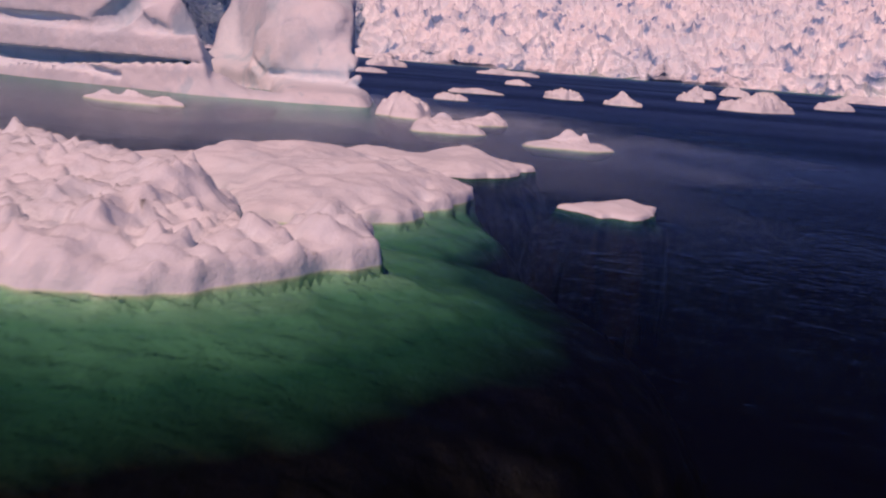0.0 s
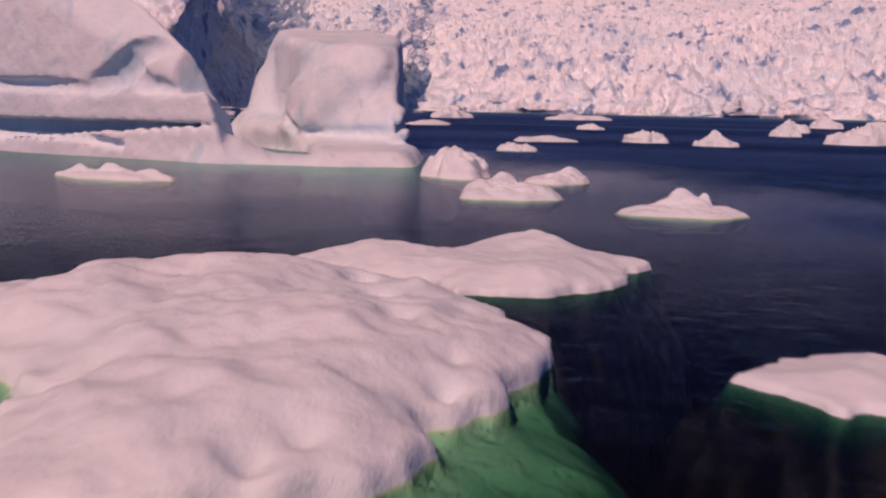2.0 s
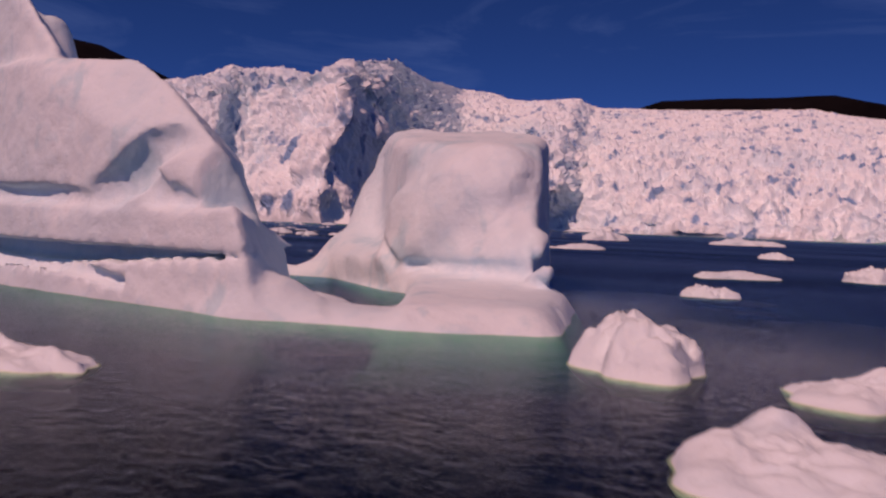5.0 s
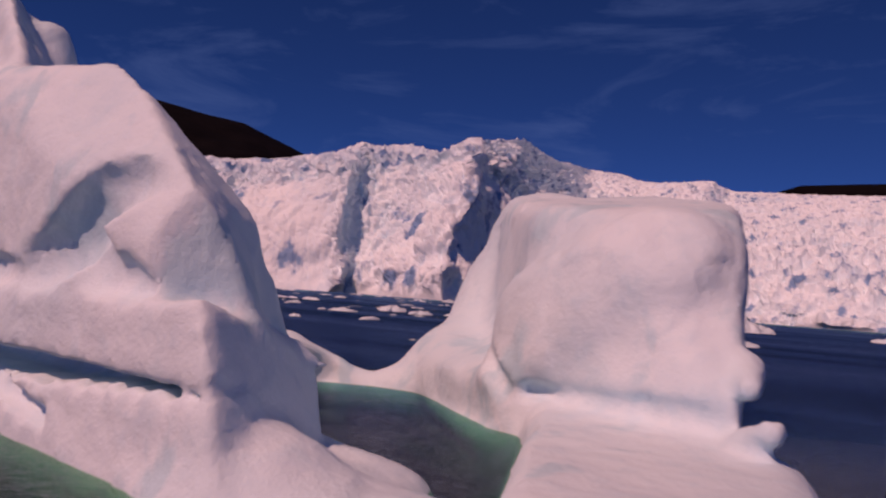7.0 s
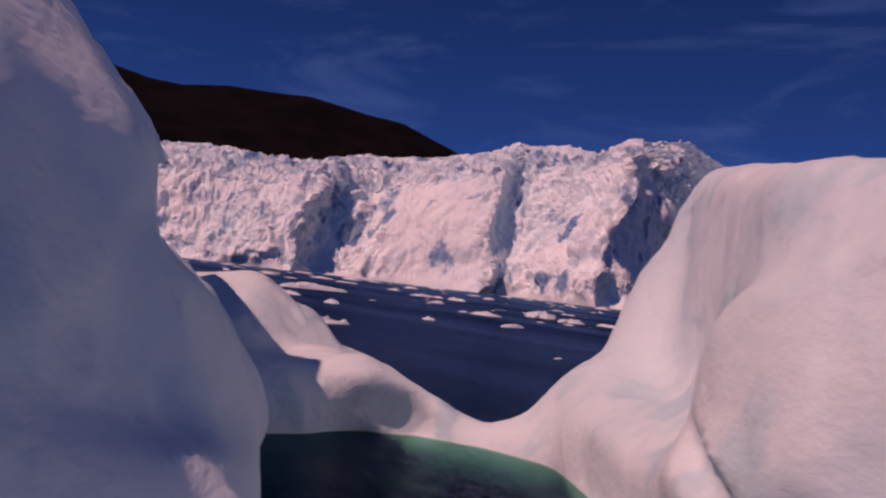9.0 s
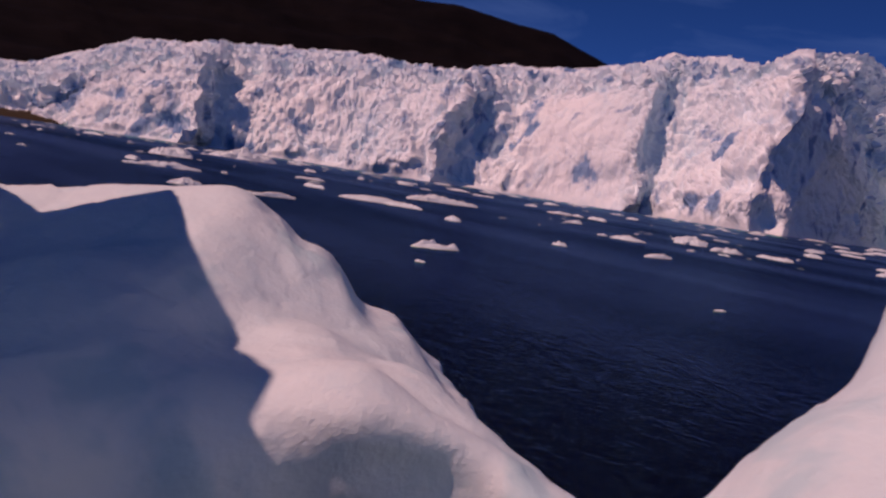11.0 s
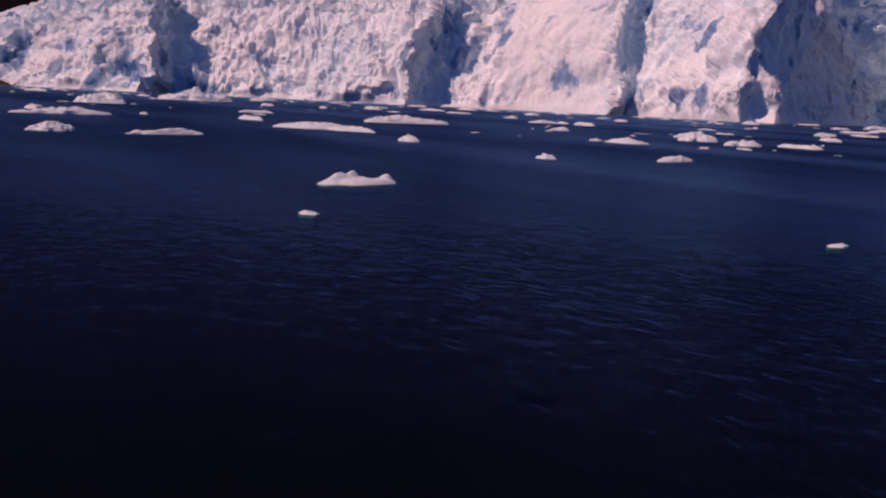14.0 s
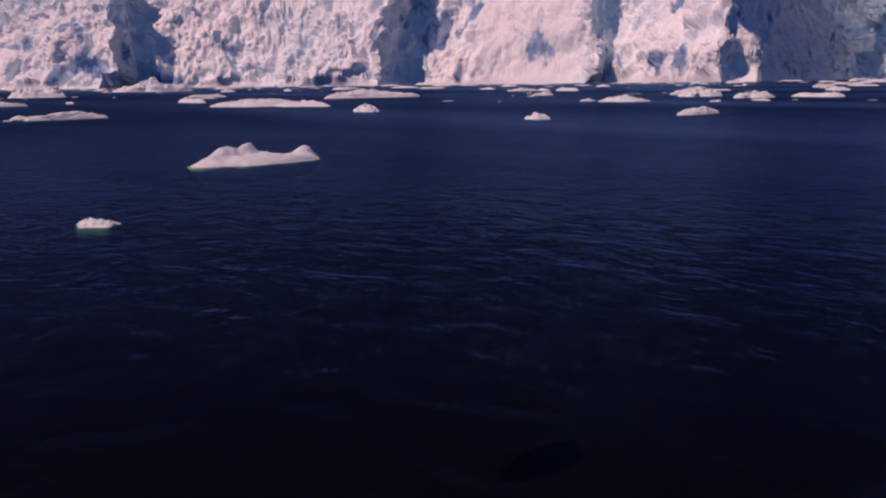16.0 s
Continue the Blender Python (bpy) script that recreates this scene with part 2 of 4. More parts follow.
def ridged(p, seed=0, octaves=4, gain=0.5):
    out, amp = 0, 1.0
    for k in range(octaves):
        out = out + amp * (1 - 2 * np.abs(grain(p * 2.0**k + 9.1 * k, seed + k)))
        amp *= gain
    return out


def cells(p, seed=0):
    """Distance to the nearest and second nearest scattered seed, and a random value of the nearest one's cell."""
    f = np.floor(p).astype(np.int64)
    d1, d2, who = np.full(len(p), 9.0), np.full(len(p), 9.0), np.zeros(len(p))
    for a in (-1, 0, 1):
        for b in (-1, 0, 1):
            for c in (-1, 0, 1):
                x, y, z = f[:, 0] + a, f[:, 1] + b, f[:, 2] + c
                q = np.stack([x + lattice(x, y, z, seed), y + lattice(x, y, z, seed + 1), z + lattice(x, y, z, seed + 2)], 1)
                d = np.sqrt(((q - p) ** 2).sum(1))
                near = d < d1
                d2 = np.where(near, d1, np.minimum(d2, d))
                who = np.where(near, lattice(x, y, z, seed + 3), who)
                d1 = np.where(near, d, d1)
    return d1, d2, who


def facets(p, seed=0):
    """Tilted plates, one for each scattered seed: about -1..1, with sharp steps between them."""
    f = np.floor(p).astype(np.int64)
    best, out = np.full(len(p), 9.0), np.zeros(len(p))
    for a in (-1, 0, 1):
        for b in (-1, 0, 1):
            for c in (-1, 0, 1):
                x, y, z = f[:, 0] + a, f[:, 1] + b, f[:, 2] + c
                o = p - np.stack([x + lattice(x, y, z, seed), y + lattice(x, y, z, seed + 1), z + lattice(x, y, z, seed + 2)], 1)
                d = (o**2).sum(1)
                turn = lattice(x, y, z, seed + 3) * 6.283
                tilt = (o[:, 0] * np.cos(turn) + o[:, 1] * np.sin(turn)) + 0.35 * o[:, 2] * (lattice(x, y, z, seed + 4) * 2 - 1) + 0.5 * (lattice(x, y, z, seed + 5) - 0.5)
                near = d < best
                out = np.where(near, tilt, out)
                best = np.where(near, d, best)
    return out


def scallop(p, seed=0):
    """Shallow melt hollows with crests between them."""
    return cells(p, seed)[0] - 0.55


def smin(a, b, k):
    h = np.clip(0.5 + 0.5 * (b - a) / k, 0, 1)
    return b * (1 - h) + a * h - k * h * (1 - h)


def smax(a, b, k):
    return -smin(-a, -b, k)


def ramp01(x, a, b):
    t = np.clip((x - a) / (b - a), 0, 1)
    return t * t * (3 - 2 * t)


def capsule(P, a, b, ra, rb, squash=1.0):
    """A rounded bar from a to b, of radii ra and rb; squash > 1 makes it lower."""
    a, b = np.array(a, float), np.array(b, float)
    s = np.array([1, 1, squash])
    pa, ba = (P - a) * s, (b - a) * s
    t = np.clip((pa @ ba) / (ba @ ba), 0, 1)
    return np.sqrt(((pa - t[..., None] * ba) ** 2).sum(-1)) - (ra + (rb - ra) * t)


def block(P, plan, top, tilt=(0, 0), lean=0.0, low=-9.0, k=1.0):
    """A convex block: plan corners run anticlockwise at z = 0; lean: how far each side leans in per metre of height (one value, or one a side);
    top: height at the plan's middle, tilt: its slope in x and y."""
    plan = np.array(plan, float)
    mid = plan.mean(0)
    leans = lean if hasattr(lean, "__len__") else [lean] * len(plan)
    out = (P[..., 2] - top - tilt[0] * (P[..., 0] - mid[0]) - tilt[1] * (P[..., 1] - mid[1])) / math.sqrt(1 + tilt[0] ** 2 + tilt[1] ** 2)
    for i, s in enumerate(leans):
        a, b = plan[i], plan[(i + 1) % len(plan)]
        nx, ny = (b - a)[1], -(b - a)[0]
        d = math.hypot(nx, ny)
        nx, ny = nx / d, ny / d
        side = ((P[..., 0] - a[0]) * nx + (P[..., 1] - a[1]) * ny + s * P[..., 2]) / math.sqrt(1 + s * s)
        out = smax(out, side, k)
    return smax(out, low - P[..., 2], k)


def sliced(P, d, planes, k):
    """Cut a body by planes (nx, ny, nz, reach): what lies past nx x + ny y + nz z = reach goes."""
    for a, b, c, r in planes:
        d = smax(d, a * P[..., 0] + b * P[..., 1] + c * P[..., 2] - r, k)
    return d


def net(F, origin, h):
    """The surface F = 0 of a field on a grid, as vertices and quads (F < 0 inside)."""
    nx, ny, nz = F.shape
    s = F < 0
    n_in = np.zeros((nx - 1, ny - 1, nz - 1), np.int8)
    for a in (0, 1):
        for b in (0, 1):
            for c in (0, 1):
                n_in += s[a : nx - 1 + a, b : ny - 1 + b, c : nz - 1 + c]
    act = (n_in > 0) & (n_in < 8)
    idx = np.full(act.shape, -1, np.int64)
    cell = np.argwhere(act)
    idx[act] = np.arange(len(cell))
    acc, cnt = np.zeros((len(cell), 3)), np.zeros(len(cell))
    corner = [(a, b, c) for a in (0, 1) for b in (0, 1) for c in (0, 1)]
    for u in corner:
        for v in corner:
            if u < v and sum(abs(a - b) for a, b in zip(u, v)) == 1:
                cu, cv = cell + u, cell + v
                fa, fb = F[cu[:, 0], cu[:, 1], cu[:, 2]], F[cv[:, 0], cv[:, 1], cv[:, 2]]
                cross = (fa < 0) != (fb < 0)
                t = np.where(cross, fa / np.where(cross, fa - fb, 1), 0)[:, None]
                acc += np.where(cross[:, None], np.array(u) + t * (np.array(v) - np.array(u)), 0)
                cnt += cross
    verts = (cell + acc / cnt[:, None]) * h + np.array(origin)
    quads = []
    for ax in range(3):
        o = [i for i in range(3) if i != ax]
        lo, hi = [slice(None)] * 3, [slice(None)] * 3
        lo[ax], hi[ax] = slice(0, -1), slice(1, None)
        flip = s[tuple(lo)] != s[tuple(hi)]
        e = np.argwhere(flip)
        ok = (e[:, o[0]] > 0) & (e[:, o[1]] > 0) & (e[:, o[0]] < F.shape[o[0]] - 1) & (e[:, o[1]] < F.shape[o[1]] - 1)
        e = e[ok]
        around = []
        for da, db in ((-1, -1), (0, -1), (0, 0), (-1, 0)):
            c = e.copy()
            c[:, o[0]] += da
            c[:, o[1]] += db
            around.append(idx[c[:, 0], c[:, 1], c[:, 2]])
        q = np.stack(around, 1)
        inside = s[e[:, 0], e[:, 1], e[:, 2]]
        turn = inside if ax != 1 else ~inside
        q[~turn] = q[~turn][:, ::-1]
        quads.append(q)
    return verts, np.concatenate(quads)


def field(lo, hi, h):
    """Grid points of a box, as an array (nx, ny, nz, 3)."""
    ax = [np.arange(a, b + h, h) for a, b in zip(lo, hi)]
    return np.stack(np.meshgrid(*ax, indexing="ij"), -1)


def mesh_object(name, verts, faces, material, parent=None, smooth=True):
    me = bpy.data.meshes.new(name)
    me.from_pydata(np.asarray(verts).tolist(), [], np.asarray(faces).tolist())
    me.polygons.foreach_set("use_smooth", np.full(len(me.polygons), smooth))
    me.materials.append(material)
    me.update()
    ob = new(name, me)
    ob.parent = parent
    return ob


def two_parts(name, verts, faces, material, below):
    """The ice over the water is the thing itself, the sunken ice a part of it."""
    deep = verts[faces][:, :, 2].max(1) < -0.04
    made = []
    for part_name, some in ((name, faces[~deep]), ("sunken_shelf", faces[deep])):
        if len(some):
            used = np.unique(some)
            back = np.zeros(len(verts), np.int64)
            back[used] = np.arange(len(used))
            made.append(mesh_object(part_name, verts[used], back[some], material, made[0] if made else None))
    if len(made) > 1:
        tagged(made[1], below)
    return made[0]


def roughen(verts, faces, layers):
    """Move vertices along their normals by layers of (noise function, cell size, amount)."""
    v = verts
    q = np.asarray(faces)
    n = np.zeros_like(v)
    fn = np.cross(v[q[:, 2]] - v[q[:, 0]], v[q[:, 3]] - v[q[:, 1]])
    for k in range(4):
        np.add.at(n, q[:, k], fn)
    n /= np.linalg.norm(n, axis=1)[:, None] + 1e-9
    move = np.zeros(len(v))
    for fun, size, amount, seed in layers:
        move += amount * fun(v / np.array(size), seed)
    return v + n * move[:, None]


def vertex_normals(v, q):
    n = np.zeros_like(v)
    fn = np.cross(v[q[:, 2]] - v[q[:, 0]], v[q[:, 3]] - v[q[:, 1]])
    for k in range(4):
        np.add.at(n, q[:, k], fn)
    return n / (np.linalg.norm(n, axis=1)[:, None] + 1e-9)


def carved(name, shape, lo, hi, h, material, layers, label, regions, category="iceberg", group=""):
    """One ice body from a distance function; its parts share the normals of the whole, so that no seam shows."""
    P = field(lo, hi, h)
    v, q = net(shape(P), lo, h)
    v = roughen(v, q, layers)
    normals = vertex_normals(v, q)
    which, names = regions(v[q].mean(1))
    base = new(name)
    base.location = (*v[:, :2].mean(0), 0)
    back_to_place = Matrix.Translation(-base.location)
    for k, (part_name, part_label) in enumerate(names):
        some = q[which == k]
        used = np.unique(some)
        back = np.zeros(len(v), np.int64)
        back[used] = np.arange(len(used))
        ob = mesh_object(part_name, v[used], back[some], material, base)
        ob.data.normals_split_custom_set_from_vertices(normals[used].tolist())
        ob.matrix_parent_inverse = back_to_place
        tagged(ob, part_label)
    return tagged(base, label, category, group)


def polygon_distance(x, y, plan):
    """Distance to a polygon's edge, less than zero inside."""
    d = np.full(x.shape, 1e9)
    inside = np.zeros(x.shape, bool)
    for (ax, ay), (bx, by) in zip(plan, plan[1:] + plan[:1]):
        t = np.clip(((x - ax) * (bx - ax) + (y - ay) * (by - ay)) / ((bx - ax) ** 2 + (by - ay) ** 2 + 1e-9), 0, 1)
        d = np.minimum(d, np.hypot(x - ax - t * (bx - ax), y - ay - t * (by - ay)))
        cross = ((ay > y) != (by > y)) & (x < (bx - ax) * (y - ay) / (by - ay + 1e-9) + ax)
        inside ^= cross
    return np.where(inside, -d, d)


def ice_sheet(plan, step, thick, rim, humps, rough, shelf, label, seed, material, margin=4.0, pits=(), dents=0.0):
    """A floe of any outline. thick: its usual height; rim: height of its edge; humps: (x, y, radius, height);
    rough: amounts of coarse ridges, waves and grain; shelf: (x, y, radius) of shallow sunken ice round it; pits: channels (x, y, radius, depth)."""
    px, py = [q[0] for q in plan], [q[1] for q in plan]
    xs = np.arange(min(px) - margin, max(px) + margin, step)
    ys = np.arange(min(py) - margin, max(py) + margin, step)
    X, Y = np.meshgrid(xs, ys, indexing="ij")
    flat = np.stack([X, Y, 0 * X + seed], -1).reshape(-1, 3)
    shift = 0.30 * fractal(flat / 1.7, seed + 1, 3).reshape(X.shape) + 0.10 * fractal(flat / 0.45, seed + 2, 2).reshape(X.shape)
    d = polygon_distance(X, Y, plan) + shift
    lift = thick + sum(h * np.exp(-((X - a) ** 2 + (Y - b) ** 2) / r**2) for a, b, r, h in humps)
    coarse = ridged(flat / np.array([2.3, 1.7, 1.0]), seed + 3, 4).reshape(X.shape)
    wave = fractal(flat / 1.5, seed + 4, 3).reshape(X.shape)
    fine = fractal(flat / 0.35, seed + 5, 3).reshape(X.shape)
    plates = facets(flat / np.array([1.9, 1.5, 1.0]), seed + 6).reshape(X.shape) + 0.5 * facets(flat / np.array([0.8, 0.7, 1.0]), seed + 16).reshape(X.shape)
    inner = np.clip(-d / 1.4, 0, 1) ** 0.6
    z_in = rim + (lift - rim) * inner + (rough[0] * (0.7 * coarse + 0.8 * plates) + rough[1] * wave) * (0.25 + 0.75 * inner) + rough[2] * fine
    if dents:
        d1, _, who = cells(flat / np.array([0.9, 0.75, 1.0]), seed + 26)
        d3, _, who3 = cells(flat / np.array([0.42, 0.36, 1.0]), seed + 36)
        hole = (who > 0.5) * (who - 0.3) * np.exp(-((d1 / 0.36) ** 2)) + 0.4 * (who3 > 0.6) * np.exp(-((d3 / 0.36) ** 2))
        knob = (who3 < 0.18) * np.exp(-((d3 / 0.4) ** 2))
        z_in = z_in - dents * hole.reshape(X.shape) * (0.3 + 0.7 * inner) + 0.6 * dents * knob.reshape(X.shape)
    for a, b, r, h in pits:
        z_in = z_in - h * np.exp(-((X - a) ** 2 + (Y - b) ** 2) / r**2)
    z_in = np.where(np.array([bool(pits)]), z_in, np.maximum(z_in, 0.05))
    near = sum(np.exp(-((X - a) ** 2 + (Y - b) ** 2) / r**2) for a, b, r in shelf) if shelf else 0 * X
    z_out = -0.22 - np.maximum(d, 0) * (1.5 / (1 + 6.0 * np.clip(near, 0, 1))) + 0.10 * wave * np.clip(d, 0, 1) - 3.0 * (np.maximum(d, 0) / (margin * 0.92)) ** 6
    w = np.clip(d / (step * 1.3) * 0.5 + 0.5, 0, 1)
    Z = z_in * (1 - w) + z_out * w
    keep = (d < margin * 0.92) & (Z > -5.0)
    # the sea has eaten in under the rim
    gx, gy = np.gradient(d, step)
    eaten = 0.10 * w * np.clip(1.6 - d / 0.6, 0, 1)
    v = np.stack([X - gx * eaten, Y - gy * eaten, Z], -1).reshape(-1, 3)
    n = len(ys)
    i = np.arange(len(xs) - 1)[:, None] * n + np.arange(n - 1)[None]
    q = np.stack([i, i + n, i + n + 1, i + 1], -1).reshape(-1, 4)
    q = q[keep.ravel()[q].all(1)]
    used = np.unique(q)
    back = np.zeros(len(v), np.int64)
    back[used] = np.arange(len(used))
    return tagged(two_parts("ice_floe", v[used], back[q], material, "sunken shelf painted green, darker with depth"), label, "ice floe", "floes")

# ---------------------------------------------------------------- sea
def sheet(name, half, z, material, label, category):
    v = [(-half, -half, z), (half, -half, z), (half, half, z), (-half, half, z)]
    ob = mesh_object(name, v, [(0, 1, 2, 3)], material, smooth=False)
    return tagged(ob, label, category, kind="structure")


sheet("water", 4800, 0.0, MAT_WATER, "dark navy fjord water with small ripples", "water")
sheet("ground", 4800, -16.0, MAT_DEEP, "near-black sheet standing in for unlit deep water", "seabed")

# ---------------------------------------------------------------- glacier
HUB = np.array([-20.0, 85.0])


def table(x, rows):
    rows = sorted(rows)
    return np.interp(x, [r[0] for r in rows], [r[1] for r in rows])


# heading from the hub (degrees to the left of +y): elevation of the crest, distance of the ice front
CREST = [(95, 2.0), (80, 3.2), (74, 5.7), (67, 6.6), (61, 7.2), (56, 7.0), (53.8, 6.8), (50.9, 7.8), (46.3, 8.2), (40.5, 9.6), (37.2, 10.1), (35, 9.5), (32.7, 10.5), (29.2, 10.5), (26.7, 9.2), (20, 8.5), (17.6, 8.1), (11, 7.9), (2, 7.8), (-2, 7.1), (-6, 7.5), (-35, 7.0)]
FRONT = [(95, 1150), (80, 1080), (76, 1010), (70.4, 928), (68.9, 982), (64.8, 966), (60, 930), (54.0, 888), (52.6, 930), (50.0, 928), (46, 900), (41.4, 866), (40.5, 900), (38.8, 890), (36, 860), (33.4, 822), (31.5, 900), (28.5, 1110), (26, 1250), (22.5, 1215), (20.2, 1070), (18.6, 1075), (17.0, 1180), (13, 1125), (8, 1080), (0, 1040), (-10, 1000), (-35, 940)]
CLIFF = [(95, 12), (79, 16), (76.5, 48), (74, 75), (67, 88), (55, 100), (46, 115), (40, 135), (33, 150), (30, 145), (27, 90), (22, 70), (18.8, 86), (16, 50), (13, 34), (5, 30), (-35, 30)]


def worn(f, times):
    """Round off the steps of a field on a grid."""
    for _ in range(times):
        p = np.pad(f, 1, mode="edge")
        f = (2 * f + p[2:, 1:-1] + p[:-2, 1:-1] + p[1:-1, 2:] + p[1:-1, :-2]) / 6
    return f


def build_glacier():
    cols, up, rear = 1300, 90, 240
    az = np.linspace(84, -32, cols)
    s = np.concatenate([np.linspace(0, 1, up), 1 + np.linspace(0, 1, rear + 1)[1:]])
    A, S = np.meshgrid(az, s, indexing="ij")
    c, b = np.clip(S, 0, 1), np.clip(S - 1, 0, 1)
    a_m = np.radians(A.ravel()) * 900             # metres along the front
    # the buttresses' edges wander with height
    stray = fractal(np.stack([a_m / 95, c.ravel() * 1.6, b.ravel() * 4], 1), 77, 3).reshape(A.shape)
    W = A + 1.2 * stray * np.clip(c * 4, 0, 1) + 1.6 * (c - 0.4)
    RF, HC, EL = table(W, FRONT), table(A, CLIFF), table(A, CREST)
    fall = ramp01(A, 24, 30)                      # 1 on the high cliff, 0 on the ice fall
    talus = ramp01(A, 25, 28) * (1 - ramp01(A, 31.5, 33.5))
    RF = RF - 75 * talus * np.clip(1 - c / 0.30, 0, 1)
    rise = HC / (1.8 * fall + 0.9 * (1 - fall))   # how far the cliff leans back
    climb = 260 * fall + 1150 * (1 - fall)        # from the cliff's edge to the crest
    R = RF + rise * c**1.3 + climb * b**1.25
    ztop = np.tan(np.radians(EL)) * (table(A, FRONT) + rise + climb)
    Z = -2 + (HC + 2) * c + np.maximum(ztop - HC, 4) * (1 - (1 - b) ** 1.3)
    q = np.radians(A)
    G = np.stack([HUB[0] - np.sin(q) * R, HUB[1] + np.cos(q) * R, Z], -1)
    N = np.cross(np.gradient(G, axis=1), np.gradient(G, axis=0))
    N /= np.linalg.norm(N, axis=-1, keepdims=True) + 1e-9
    N = N.reshape(-1, 3)
    p = G.reshape(-1, 3).copy()
    cc, bb, ff, aa = c.ravel(), b.ravel(), fall.ravel(), A.ravel()
    here = p.copy()
    warp = np.stack([fractal(here / 40, 51 + k, 2) for k in range(3)], 1) * 9
    # upright flutes and slabs on the face
    flutes = ridged((here + warp) / np.array([24.0, 24.0, 70.0]), 3, 4, 0.55)
    slant = np.stack([here[:, 0] + 0.35 * here[:, 2], here[:, 1], here[:, 2]], 1)
    rills = ridged((slant + 0.5 * warp) / np.array([9.0, 9.0, 26.0]), 63, 3, 0.6)
    slab = facets((here + 0.6 * warp) / np.array([52.0, 52.0, 75.0]), 11)
    chip = facets((here + 0.4 * warp) / np.array([17.0, 17.0, 24.0]), 15)
    slab, chip = worn(slab.reshape(A.shape), 3).ravel(), worn(chip.reshape(A.shape), 1).ravel()
    e1, e2, who2 = cells((here + 0.5 * warp) / np.array([9.0, 9.0, 11.0]), 31)
    lumps = fractal(here / 16, 13, 4, 0.55)
    # broken seracs on top
    d1, d2, who = cells((here + warp) / (np.array([21.0, 21.0, 36.0]) + np.array([3.0, 8.0, 8.0]) * (1 - ff)[:, None]), 21)
    gap = np.clip((d2 - d1) / 0.20, 0, 1)
    gap2 = np.clip((e2 - e1) / 0.25, 0, 1)
    big = fractal(here / 110, 5, 3)
    smooth = 1 - 0.7 * ramp01(aa, 41.5, 43) * (1 - ramp01(aa, 47.5, 50))
    smooth = smooth * (1 - 0.35 * ramp01(aa, 26.5, 28.5) * (1 - ramp01(aa, 32.0, 33.5)))
    face = np.clip(cc * 10, 0, 1) * np.clip(1 - bb * 9, 0, 1)
    top = np.clip(bb * 12, 0, 1)
    low = (1 - ff) * np.clip(cc * 3, 0, 1) * np.clip(1 - bb * 12, 0, 1)
    move = face * smooth * (0.45 + 0.55 * ff) * (4.2 * flutes + 1.9 * rills + 7.0 * slab + 3.0 * chip + 0.7 * (who2 - 0.5) + 1.0 * lumps) + 8 * big * face * smooth
    tops = (who - 0.5) * (13 * ff + 9 * (1 - ff)) + (who2 - 0.5) * (9 - 6 * (1 - ff)) + (4 + 1.5 * (1 - ff)) * lumps + 4 * big - (1 - gap) * (5 + 4 * (1 - ff)) - (1 - gap2) * (3.5 - 2 * (1 - ff))
    move = move + (top * (1 - 0.75 * bb) + 0.6 * low) * tops
    p += N * (move * np.clip(cc * 12, 0, 1))[:, None]
    n = len(s)
    i = np.arange(cols - 1)[:, None] * n + np.arange(n - 1)[None]
    quads = np.stack([i, i + 1, i + n + 1, i + n], -1).reshape(-1, 4)[:, ::-1]
    base = new("glacier")
    base.location = (*HUB, 0)
    cliff = p[quads].mean(1)
    heading = np.degrees(np.arctan2(HUB[0] - cliff[:, 0], cliff[:, 1] - HUB[1]))
    for part_name, part_label, some in (("ice_cliff", "tall fluted calving front with blue recesses", quads[heading > 26.0]), ("ice_fall", "broken field of seracs with crevasse shade painted as blue patches", quads[heading <= 26.0])):
        used = np.unique(some)
        back = np.zeros(len(p), np.int64)
        back[used] = np.arange(len(used))
        part = mesh_object(part_name, p[used], back[some], MAT_GLACIER, base, smooth=False)
        part.matrix_parent_inverse = Matrix.Translation(-base.location)
        tagged(part, part_label)
    return tagged(base, "crevassed white and blue tidewater glacier front rising from the fjord", "glacier", kind="structure")


build_glacier()

# ---------------------------------------------------------------- mountains
RIDGE = [(110, 9.15), (90, 9.65), (80, 10.35), (74, 10.88), (70.8, 11.38), (68, 11.48), (64.8, 10.98), (62.6, 10.88), (59.7, 11.38), (54.4, 11.48), (50.4, 10.78), (48, 10.53), (44.9, 9.35), (42, 8.05), (36, 5.15)]
RIDGE_2 = [(17.1, 6.0), (14.1, 7.9), (11.4, 8.8), (7.1, 8.9), (3.8, 8.9), (1.0, 9.0), (-1.6, 8.4), (-5.7, 7.0), (-9.9, 6.4), (-34, 6.0)]


